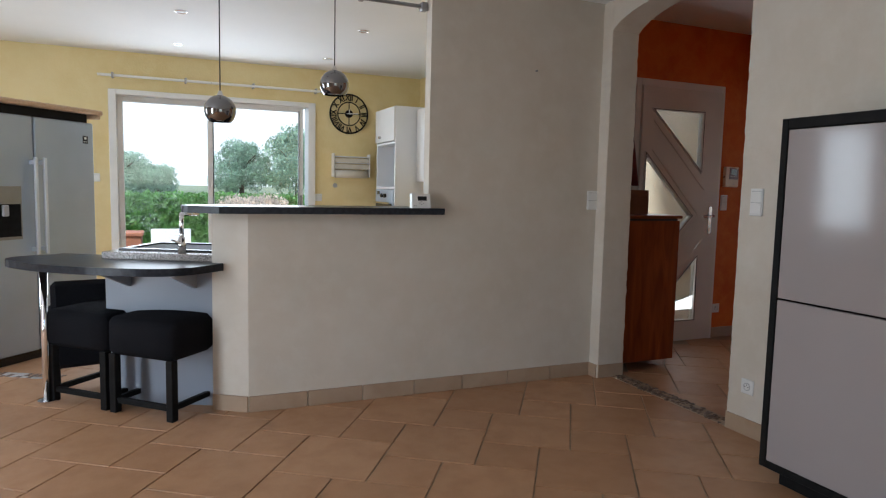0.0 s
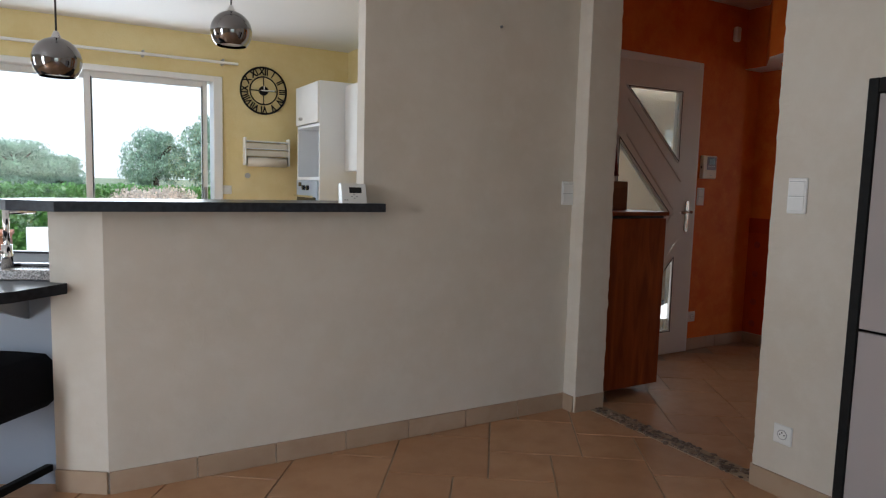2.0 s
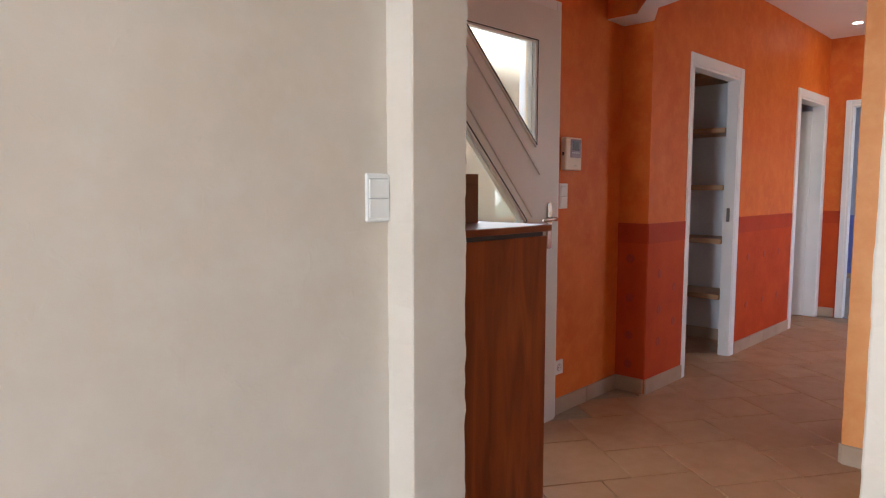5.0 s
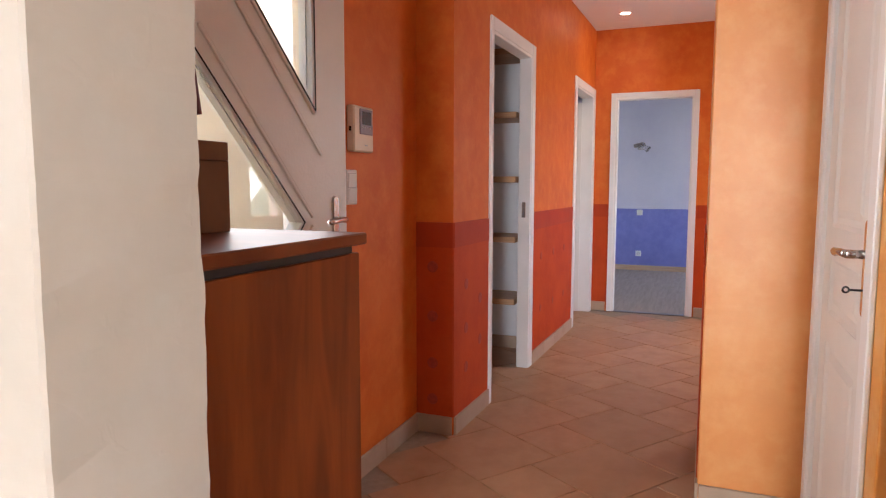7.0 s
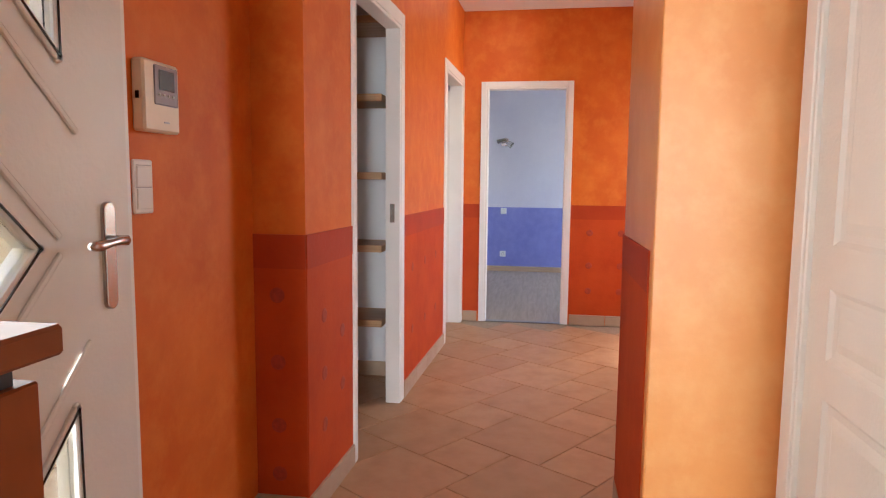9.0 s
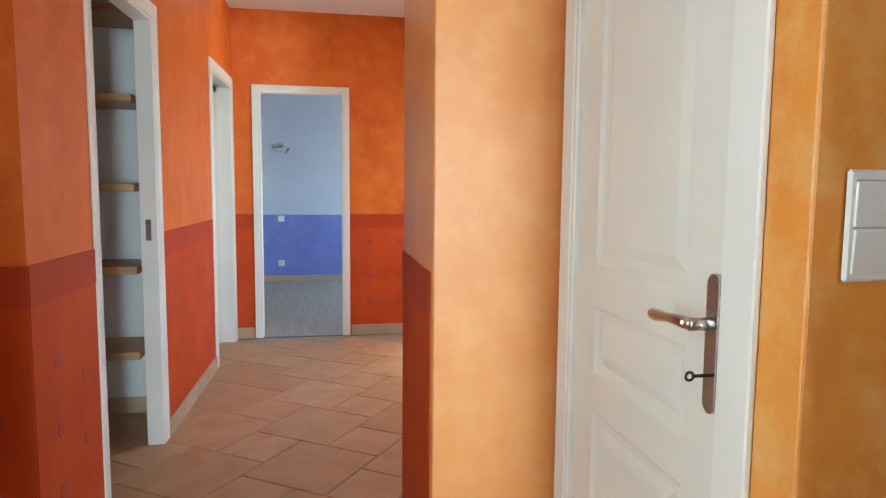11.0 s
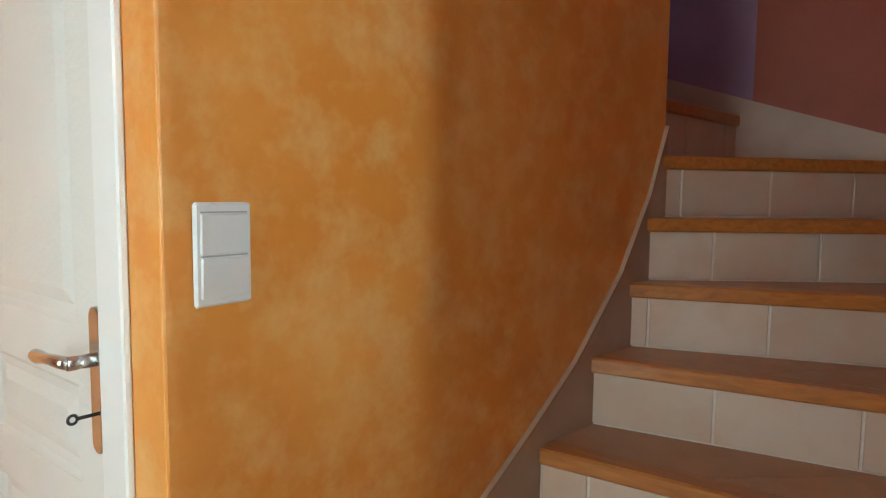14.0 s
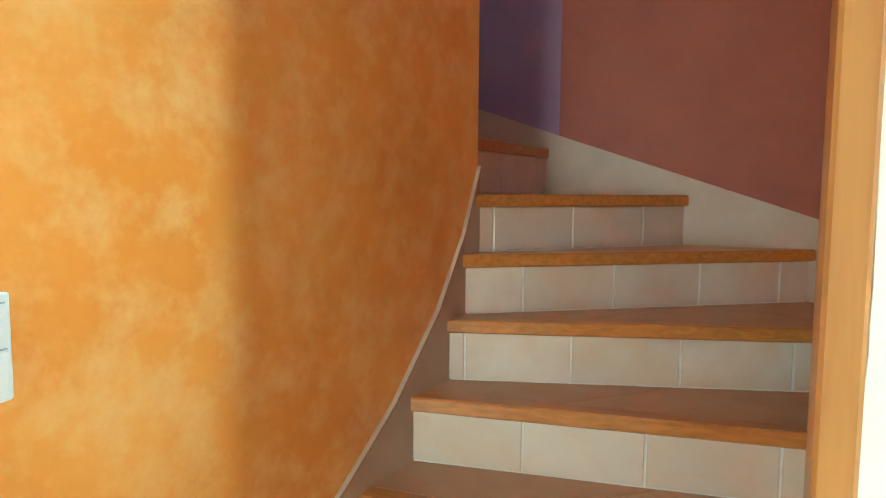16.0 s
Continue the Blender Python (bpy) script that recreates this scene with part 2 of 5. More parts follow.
SHELFWOOD = wood("pine_shelf", (0.40, 0.22, 0.10), (0.52, 0.32, 0.17), 0.5, 1, 4, 14)
LIGHTWOOD = wood("beech_cornice", (0.55, 0.37, 0.22), (0.65, 0.46, 0.29), 0.45, 1, 4, 14)
DARKGAP = plain("dark_blue_grey_strip", (0.028, 0.03, 0.036), 0.5)
GREYWOOD = wood("grey_laminate_floor", (0.36, 0.295, 0.235), (0.46, 0.385, 0.31), 0.5, 0, 3, 10)
for _m in (MAHOGANY, GREYWOOD):
    _m.node_tree.nodes["Principled BSDF"].inputs["Specular IOR Level"].default_value = 0.2
CARDBOARD = plain("brown_cardboard", (0.20, 0.085, 0.04), 0.8, vary=0.12, scale=12)
TILE = tile_mat("terracotta_tile", (0.41, 0.225, 0.115), (0.49, 0.28, 0.15), (0.35, 0.178, 0.082), 0.48)
SKIRT = tile_mat("sandstone_skirting_tile", (0.41, 0.295, 0.20), (0.47, 0.345, 0.24), (0.36, 0.24, 0.155), 0.5)
RISER = tile_mat("riser_tile", (0.56, 0.45, 0.345), (0.63, 0.52, 0.41), (0.52, 0.33, 0.205), 0.45)
GROUT = plain("sand_grout", (0.36, 0.28, 0.20), 0.9, vary=0.12, scale=30, bump=0.3)
STEPGROUT = plain("pale_mortar", (0.68, 0.63, 0.56), 0.9, vary=0.08, scale=30)
PEBBLE = plain("brown_pebble", (0.13, 0.085, 0.06), 0.45, vary=0.4, scale=20)
FACADE = plain("cream_render", (0.82, 0.71, 0.53), 0.85, vary=0.05, scale=3, bump=0.3, bscale=160)
GRASS = plain("lawn", (0.17, 0.20, 0.11), 0.9, vary=0.4, scale=3)
TERRACE = plain("terrace_slab", (0.42, 0.39, 0.35), 0.8, vary=0.15, scale=4)
LEAF = leaf_mat("tree_leaf", (0.17, 0.225, 0.16), 1.3)
HEDGE = leaf_mat("hedge_leaf", (0.085, 0.165, 0.04), 7)
PINKLEAF = leaf_mat("pale_shrub_leaf", (0.34, 0.28, 0.22), 6)
BARK = plain("bark", (0.12, 0.085, 0.06), 0.9, vary=0.3, scale=12, bump=0.5, bscale=30)
TERRACOTTA = plain("terracotta_pot", (0.40, 0.16, 0.09), 0.75, vary=0.15)
GLASS, _nt, _b = material("clear_glass", 0.0)
_b.inputs["Transmission Weight"].default_value = 1.0
_b.inputs["IOR"].default_value = 1.45
_b.inputs["Base Color"].default_value = (0.97, 0.99, 0.98, 1)
FROST, _nt, _b = material("satin_glass", 0.18)
_b.inputs["Transmission Weight"].default_value = 1.0
_b.inputs["IOR"].default_value = 1.3
LAMPGLOW, _nt, _b = material("lit_spot_bulb", 0.3)
_b.inputs["Emission Color"].default_value = (1.0, 0.9, 0.72, 1)
_b.inputs["Emission Strength"].default_value = 14


# ---- builders ----
def box(bm, lo, hi, bevel=0.0, m=None, seg=1):
    """Adds a box between two corners to a bmesh."""
    s = bmesh.ops.create_cube(bm, size=1.0)
    c = [(lo[i] + hi[i]) / 2 for i in range(3)]
    d = [abs(hi[i] - lo[i]) for i in range(3)]
    mm = Matrix.Translation(c) @ Matrix.Diagonal((*d, 1))
    bmesh.ops.transform(bm, matrix=mm, verts=s["verts"])
    vs = s["verts"]
    if bevel:
        es = list({e for v in vs for e in v.link_edges})
        r = bmesh.ops.bevel(bm, geom=es, offset=bevel, segments=seg, affect='EDGES', profile=0.5)
        vs = list({v for f in r["faces"] for v in f.verts} | {v for v in vs if v.is_valid})
    if m is not None:
        bmesh.ops.transform(bm, matrix=m, verts=vs)
    return bm


def cyl(bm, a, b, r, seg=16, r2=None):
    """Adds a capped cylinder or cone from a to b."""
    a, b = Vector(a), Vector(b)
    d = b - a
    m = Matrix.Translation((a + b) / 2) @ d.to_track_quat('Z', 'Y').to_matrix().to_4x4()
    bmesh.ops.create_cone(bm, cap_ends=True, segments=seg, radius1=r, radius2=r if r2 is None else r2, depth=d.length, matrix=m)
    return bm


def prism(bm, pts, z0, z1):
    """Adds an upright prism over a flat outline."""
    lo = [bm.verts.new((x, y, z0)) for x, y in pts]
    hi = [bm.verts.new((x, y, z1)) for x, y in pts]
    n = len(pts)
    bm.faces.new(hi)
    bm.faces.new(lo[::-1])
    for i in range(n):
        bm.faces.new((lo[i], lo[(i + 1) % n], hi[(i + 1) % n], hi[i]))
    bmesh.ops.recalc_face_normals(bm, faces=bm.faces)
    return bm


def mesh_of(name, bm, mat, smooth=False):
    me = bpy.data.meshes.new(name)
    bm.to_mesh(me)
    bm.free()
    me.materials.append(mat)
    if smooth:
        for p in me.polygons:
            p.use_smooth = True
    return me


def part(name, bm, mat, parent, label="", smooth=False):
    """Links a bmesh as one mesh under a thing or a part."""
    ob = new(name, mesh_of(name, bm, mat, smooth))
    ob.parent = parent
    return tagged(ob, label)


def thing(name, label, category, group="", kind="", m=None):
    ob = new(name)
    ob.empty_display_size = 0.05
    if m is not None:
        ob.matrix_world = m
    return tagged(ob, label, category, group, kind)


def solid(name, bm, mat, label, category, kind="structure", smooth=False, m=None):
    """A top-level mesh."""
    ob = new(name, mesh_of(name, bm, mat, smooth))
    if m is not None:
        ob.matrix_world = m
    return tagged(ob, label, category, kind=kind)


def B(*boxes, bevel=0.0, m=None):
    bm = bmesh.new()
    for lo, hi in boxes:
        box(bm, lo, hi, bevel, m)
    return bm


def tube(bm, path, seg=12):
    """Sweeps round rings along a path of x, y, z, radius."""
    rows = []
    pts = [Vector(p[:3]) for p in path]
    for i, p in enumerate(pts):
        d = (pts[min(i + 1, len(pts) - 1)] - pts[max(i - 1, 0)]).normalized()
        q = d.to_track_quat('Z', 'Y')
        rows.append([bm.verts.new(p + q @ Vector((path[i][3] * math.cos(a * 2 * math.pi / seg), path[i][3] * math.sin(a * 2 * math.pi / seg), 0))) for a in range(seg)])
    for a, b in zip(rows, rows[1:]):
        for j in range(seg):
            bm.faces.new((a[j], a[(j + 1) % seg], b[(j + 1) % seg], b[j]))
    bm.faces.new(rows[0][::-1])
    bm.faces.new(rows[-1])
    return bm


def rough_pier(bm, lo, hi, amp=0.0028, joined=None):
    """An upright plastered block whose vertical edges are worn and uneven."""
    n = 130
    loop = []
    for i in range(4):
        a = ((lo[0], lo[1]), (hi[0], lo[1]), (hi[0], hi[1]), (lo[0], hi[1]))[i]
        b = ((hi[0], lo[1]), (hi[0], hi[1]), (lo[0], hi[1]), (lo[0], lo[1]))[i]
        d = Vector((b[0] - a[0], b[1] - a[1]))
        u = d.normalized()
        for s in (0.004, d.length * 0.33, d.length * 0.66, d.length - 0.004):
            loop.append((a[0] + u.x * s, a[1] + u.y * s, s < 0.01 or s > d.length - 0.01))
    rows = []
    for k in range(n + 1):
        z = lo[2] + (hi[2] - lo[2]) * k / n
        row = []
        for x, y, edge in loop:
            w = noise.noise((x * 3, y * 3, z * 22)) + 0.6 * noise.noise((x * 3 + 7, y * 3, z * 55))
            f = amp * w if edge and not (joined and y < joined) else 0.00015 * w
            cx, cy = (lo[0] + hi[0]) / 2, (lo[1] + hi[1]) / 2
            row.append(bm.verts.new((x + (1 if x > cx else -1) * f, y + (1 if y > cy else -1) * f, z)))
        rows.append(row)
    m = len(loop)
    for a, b in zip(rows, rows[1:]):
        for j in range(m):
            bm.faces.new((a[j], a[(j + 1) % m], b[(j + 1) % m], b[j]))
    bm.faces.new(rows[0][::-1])
    bm.faces.new(rows[-1])
    bmesh.ops.recalc_face_normals(bm, faces=bm.faces)
    return bm


# ---- structure ----
HC, LC = 2.66, 2.51          # ceiling heights: hall, living room and kitchen
LW = pose(5.69, 4.01, 0, 0, 0, -1.63)   # face of the corridor's long wall

solid("wall_low_bar", prism(bmesh.new(), [(0.954, 3.58), (2.01, 3.58), (2.01, 3.78), (0.85, 3.78), (0.775, 3.70)], 0, 1.11), CREAM,
      "cream plastered half-height wall carrying the dark bar top", "wall")
solid("wall_living_north", B(((2.01, 3.58, 0), (3.246, 3.665, LC))), CREAM, "cream trowelled plaster wall with a light switch", "wall")
solid("wall_arch_pier", rough_pier(bmesh.new(), (3.245, 3.483, 0), (3.46, 4.2, HC)), CREAM, "cream plastered pier beside the arched opening", "wall")
solid("wall_arch_pier_south", prism(bmesh.new(), [(3.3597, 1.33), (3.38, 1.33), (3.38, 2.31), (3.3597, 2.31)], 0, HC), CREAM,
      "cream plastered wall and pier beside the arched opening", "wall")
solid("wall_arch_jamb", rough_pier(bmesh.new(), (3.36, 2.305, 0), (3.492, 2.483, HC), 0.0022, 2.32), CREAM, "cream plastered jamb of the arched opening", "wall")
solid("wall_living_east", B(((3.36, 1.33, HC), (3.38, 2.302, 5.0)), ((3.25, -3.4, 0), (3.33, 1.35, 5.0))), CREAM, "cream plastered living room wall", "wall")


def arch_lintel():
    bm = bmesh.new()
    n = 24
    rows = []
    for i in range(n + 1):
        k = i / n
        y = 2.479 + 1.012 * k
        z = 2.315 + 0.145 * (1 - (2 * k - 1) ** 2) ** 0.75
        xf = 3.36 - 0.114 * k
        xb = 3.50 - 0.04 * k
        rows.append([bm.verts.new(p) for p in ((xf, y, z), (xb, y, z), (xb, y, HC), (xf, y, HC))])
    for a, b in zip(rows, rows[1:]):
        for j in range(4):
            bm.faces.new((a[j], a[(j + 1) % 4], b[(j + 1) % 4], b[j]))
    bm.faces.new(rows[0])
    bm.faces.new(rows[-1][::-1])
    bmesh.ops.recalc_face_normals(bm, faces=bm.faces)
    return bm


solid("wall_arch_lintel", arch_lintel(), CREAM, "cream plastered shallow arch over the opening", "wall")
solid("wall_hall_west", B(((3.462, 3.50, 0), (3.468, 4.198, HC)), ((3.3815, 1.352, 0), (3.3855, 2.298, 5.0)), ((3.3315, 0.452, 0), (3.3345, 1.348, 5.0)), ((3.502, 2.48, 2.47), (3.506, 3.48, HC))), ORANGE,
      "orange sponged hall side of the arch wall", "wall")
solid("wall_porch_front", B(((3.45, 4.26, 0), (4.03, 4.4, 2.9)), ((4.98, 4.26, 0), (5.80, 4.4, 2.9)), ((4.03, 4.26, 2.19), (4.98, 4.4, 2.9))), FACADE, "cream rendered outside face round the front door", "wall")
solid("wall_hall_north", B(((3.46, 4.2, 0), (4.03, 4.258, HC)), ((4.98, 4.2, 0), (5.80, 4.258, HC)), ((4.03, 4.2, 2.19), (4.98, 4.258, HC))), ORANGE,
      "orange sponged hall wall round the front door", "wall")
solid("wall_nib", B(((5.69, 4.0105, 0), (5.80, 4.2, HC))), ORANGE, "orange sponged short return wall with a red dado", "wall")


def corridor_wall():
    bm = bmesh.new()
    for lo, hi in (((0.0, 0, 0), (0.525, 0.07, HC)), ((0.525, 0, 2.03), (1.29, 0.07, HC)), ((1.29, 0, 0), (2.67, 0.07, HC)),
                   ((2.67, 0, 2.04), (3.41, 0.10, HC)), ((3.41, 0, 0), (3.56, 0.10, HC))):
        box(bm, lo, hi)
    return bm


solid("wall_corridor_north", corridor_wall(), ORANGE, "orange sponged corridor wall with two door openings", "wall", m=LW)
solid("wall_corridor_end", B(((9.2, 1.4, 0), (9.3, 3.026, HC)), ((9.2, 3.712, 0), (9.3, 3.97, HC)), ((9.2, 3.026, 2.027), (9.3, 3.712, HC))), ORANGE,
      "orange sponged corridor end wall round the bedroom doorway", "wall")
solid("wall_pillar", rough_pier(bmesh.new(), (5.38, 2.42, 0), (6.03, 2.905, HC), 0.0008), ORANGE_LIT, "orange sponged wall pillar at the corridor corner, coloured paler as if window-lit", "wall")
solid("wall_corridor_south", B(((6.03, 1.3, 0), (7.4, 1.4, HC)), ((8.4, 1.3, 0), (9.2, 1.4, HC)), ((7.4, 1.3, 0), (8.4, 1.4, 0.9)), ((7.4, 1.3, 2.1), (8.4, 1.4, HC)),
                               ((5.93, 1.3, 0), (6.03, 2.42, HC))), ORANGE, "orange sponged wall closing the side of the corridor", "wall")
solid("wall_hall_south", B(((4.60, 2.43, 0), (4.625, 2.55, HC)), ((5.29, 2.43, 0), (5.38, 2.55, HC)), ((4.625, 2.43, 2.03), (5.29, 2.55, HC))), ORANGE,
      "orange sponged hall wall round the white panelled door", "wall")
beam = solid("wall_beam", prism(bmesh.new(), [(5.49, 4.198), (5.688, 4.198), (5.688, 4.008), (5.45, 3.87), (4.89, 2.555), (4.67, 2.555), (5.20, 3.80), (5.49, 4.02)], 2.206, HC - 0.002), ORANGE,
             "orange boxed beam with a white underside crossing the hall", "beam")
part("soffit", prism(bmesh.new(), [(5.492, 4.196), (5.686, 4.196), (5.686, 4.009), (5.448, 3.872), (4.888, 2.557), (4.673, 2.557), (5.202, 3.798), (5.492, 4.018)], 2.20, 2.2055), CEIL, beam, "white painted underside")
solid("wall_stair_inner", prism(bmesh.new(), [(4.469, 2.55), (4.4655, 2.5488), (4.4643, 2.5455), (4.45, 2.30), (4.418, 1.95), (4.385, 1.72), (4.355, 1.50), (4.335, 1.34), (4.315, 1.20), (4.30, 1.12),
                                              (4.42, 1.02), (6.9, 1.02), (6.9, 1.14), (4.50, 1.14), (4.58, 2.0), (4.60, 2.43), (4.60, 2.55)], 0, 5.0), OCHRE,
      "orange sponged wall following the winding stair", "wall")
solid("wall_stair_outer", B(((3.33, 0.33, 0), (4.23, 0.45, 5.0))), BROWNRED, "rust red painted stairwell wall", "wall")
solid("wall_stair_upper", B(((4.23, 0.33, 0), (6.9, 0.452, 5.0)), ((6.9, 0.33, 0), (7.0, 1.14, 3.4)), ((6.9, 0.33, 4.6), (7.0, 1.14, 5.0))), PURPLE,
      "mauve painted upper stairwell wall", "wall")
solid("ceiling_stairwell", B(((3.25, 0.33, 5.0), (7.0, 2.7, 5.1))), CEIL, "white stairwell ceiling", "ceiling")
solid("wall_stairwell_front", B(((3.42, 2.56, HC + 0.1), (4.60, 2.66, 5.0))), ORANGE, "orange wall above the hall ceiling", "wall")
solid("ceiling_hall", B(((3.50, 2.56, HC), (9.3, 4.4, HC + 0.1)), ((4.60, 1.3, HC), (9.3, 2.56, HC + 0.1))), CEIL, "white plaster hall ceiling", "ceiling")
solid("ceiling_living", B(((-2.6, -3.5, LC), (3.36, 7.2, LC + 0.1))), CEIL, "white plaster living room and kitchen ceiling", "ceiling")
solid("wall_kitchen_north", B(((-2.6, 7.02, 0), (0.066, 7.22, LC)), ((2.06, 7.02, 0), (3.5, 7.22, LC)), ((0.066, 7.02, 2.15), (2.06, 7.22, LC))), YELLOW,
      "pale yellow kitchen wall round the patio window", "wall")
solid("wall_kitchen_east", B(((3.27, 3.665, 0), (3.277, 7.02, LC)), ((2.013, 3.6655, 0), (3.27, 3.668, LC))), YELLOW, "yellow kitchen side wall", "wall")
solid("wall_outer_east", B(((3.28, 4.4, 0), (3.45, 7.22, 2.9))), FACADE, "cream rendered outside wall beside the porch", "wall")
solid("wall_west", B(((-2.6, -3.5, 0), (-2.5, 1.68, LC)), ((-2.6, 2.33, 0), (-2.5, 5.13, LC)), ((-2.6, 5.77, 0), (-2.5, 7.02, LC)), ((-2.6, 1.68, 0), (-2.5, 2.33, 0.05)), ((-2.6, 1.68, 2.2), (-2.5, 2.33, LC)),
                         ((-2.6, 5.13, 0), (-2.5, 5.77, 0.87)), ((-2.6, 5.13, 2.13), (-2.5, 5.77, LC))), CREAM, "plain cream wall with two window openings", "wall")
solid("wall_living_south", B(((-2.5, -3.5, 0), (-0.5, -3.4, LC)), ((1.7, -3.5, 0), (3.3, -3.4, LC)), ((-0.5, -3.5, 0), (1.7, -3.4, 0.3)), ((-0.5, -3.5, 2.2), (1.7, -3.4, LC))), CREAM, "plain cream wall behind the living room", "wall")
# room behind the white door, closet and the room behind the ajar door
solid("wall_closet", B(((5.80, 4.95, 0), (7.52, 5.05, HC)), ((7.46, 4.06, 0), (7.56, 4.95, HC)), ((5.70, 4.4, 0), (5.80, 4.95, HC))), PANELWHITE, "white painted store cupboard walls", "wall")
solid("wall_side_room", B(((7.6, 5.6, 0), (9.4, 5.7, HC)), ((7.56, 4.06, 0), (7.6, 5.6, HC)), ((9.35, 3.97, 0), (9.45, 5.6, HC))), PANELWHITE, "white walls of the small side room", "wall")
solid("ceiling_side_rooms", B(((5.6, 4.07, HC), (9.5, 5.7, HC + 0.1))), CEIL, "white ceiling of the side rooms", "ceiling")
# bedroom
solid("wall_bedroom_east", B(((12.5, 0.9, 0.9), (12.6, 6.0, 2.6))), LILAC, "pale lilac upper bedroom wall", "wall")
solid("wall_bedroom_east_dado", B(((12.495, 0.9, 0), (12.6, 6.0, 0.9))), BLUE, "strong blue lower bedroom wall", "wall")
solid("wall_bedroom_sides", B(((9.3, 6.0, 0), (12.6, 6.1, 2.6)), ((9.3, 0.8, 0), (10.4, 0.9, 2.6)), ((12.0, 0.8, 0), (12.6, 0.9, 2.6)), ((10.4, 0.8, 0), (12.0, 0.9, 0.9)), ((10.4, 0.8, 2.1), (12.0, 0.9, 2.6)),
                              ((9.3, 0.9, 0), (9.302, 3.04, 2.6)), ((9.3, 3.70, 0), (9.302, 6.0, 2.6))), LILAC, "lilac bedroom walls", "wall")
solid("ceiling_bedroom", B(((9.3, 0.8, 2.6), (12.6, 6.1, 2.7))), CEIL, "white bedroom ceiling", "ceiling")
solid("floor_bedroom", B(((9.25, 0.8, -0.05), (12.6, 6.1, 0.004))), GREYWOOD, "grey-brown laminate bedroom floor", "floor")
solid("baseboard_bedroom", B(((12.48, 0.9, 0.004), (12.494, 6.0, 0.075))), LIGHTWOOD, "yellow wooden bedroom skirting board", "baseboard")
solid("trim_bedroom_border", B(((12.488, 0.9, 0.885), (12.499, 6.0, 0.915))), LILAC, "pale border strip above the blue dado", "trim")

# dado paint: lower red field and the band above, on wall frames of their own

def dado(name, m, x0, x1, dots=()):
    bm = B(((x0, -0.004, 0.088), (x1, 0.0, 0.914)))
    ob = solid(name, bm, RED, "brick red lower wall paint with stamped spots", "dado", m=m)
    part("band", B(((x0, -0.006, 0.914), (x1, 0.0, 1.033))), RED_BAND, ob, "darker red border band")
    for x, z in dots:
        bm = bmesh.new()
        bmesh.ops.create_cone(bm, cap_ends=True, segments=14, radius1=0.028, radius2=0.022, depth=0.002,
                              matrix=Matrix.Translation((x, -0.005, z)) @ Matrix.Rotation(radians(90), 4, 'X'))
        part("spot", bm, RED_DOT, ob)


dado("dado_nib", pose(5.69, 4.2, 0, 0, 0, -90), 0.0, 0.19, [(0.085, z) for z in (0.82, 0.58, 0.35, 0.17)])
dado("dado_corridor", LW, 0.0, 0.49, [(0.16, 0.72), (0.16, 0.50), (0.16, 0.30), (0.36, 0.62), (0.36, 0.40)])
dado("dado_corridor_middle", LW, 1.36, 2.60, [(x, z) for x in (1.6, 1.95, 2.3) for z in (0.35, 0.72)])
dado("dado_end", pose(9.2, 3.97, 0, 0, 0, -90), 0.02, 0.21)
dado("dado_end_south", pose(9.2, 2.975, 0, 0, 0, -90), 0.0, 1.5, [(x, z) for x in (0.16, 0.42, 0.68) for z in (0.3, 0.52, 0.8)])
dado("dado_pillar", pose(6.03, 2.905, 0, 0, 0, 180), 0.0, 0.60)


# skirting tiles
def skirting(name, pts, h=0.09, length=0.335, m=None):
    """Clay skirting pieces along a line; the wall lies on the left of the way walked."""
    base = thing(name, "sand-coloured clay skirting tiles with pale joints", "skirting", kind="structure", m=m)
    for (x0, y0), (x1, y1) in zip(pts, pts[1:]):
        d = Vector((x1 - x0, y1 - y0))
        ln = d.length
        ang = math.atan2(d.y, d.x)
        n = max(1, round(ln / length))
        w = ln / n
        me = mesh_of("skirting_tile", B(((0.002, -0.012, 0.0), (w - 0.002, 0.0, h)), bevel=0.002), SKIRT)
        for i in range(n):
            ob = new("skirting_tile", me)
            ob.parent = base
            ob.matrix_basis = Matrix.Translation((x0, y0, 0)) @ Matrix.Rotation(ang, 4, 'Z') @ Matrix.Translation((i * w, 0, 0))
    return base


skirting("baseboard_living", [(0.775, 3.70), (0.954, 3.58), (3.245, 3.58), (3.245, 3.49), (3.46, 3.49)])
skirting("baseboard_east", [(3.50, 2.48), (3.36, 2.48), (3.36, 1.40)])
skirting("baseboard_hall", [(4.98, 4.2), (5.69, 4.2), (5.69, 4.012)])
skirting("baseboard_corridor", [(0.0, -0.004), (0.485, -0.004)], m=LW)
skirting("baseboard_corridor_middle", [(1.365, -0.004), (2.595, -0.004)], m=LW)
skirting("baseboard_end", [(9.196, 3.90), (9.196, 3.77)])
skirting("baseboard_end_south", [(9.196, 2.97), (9.196, 1.45)])
skirting("baseboard_pillar", [(6.03, 2.901), (5.376, 2.901), (5.376, 2.55)])
skirting("baseboard_strip", [(4.558, 2.55), (4.465, 2.55), (4.452, 2.38)])
skirting("baseboard_closet", [(7.46, 4.9), (7.46, 4.1)])

# floor bed, clay tiles of two sizes
floor = solid("floor", B(((-2.6, -3.5, -0.08), (9.25, 5.7, -0.006)), ((-2.6, 5.7, -0.08), (3.5, 7.22, -0.006))), GROUT, "terracotta tile floor of large and small squares", "floor")
TA, TB = 0.435, 0.285


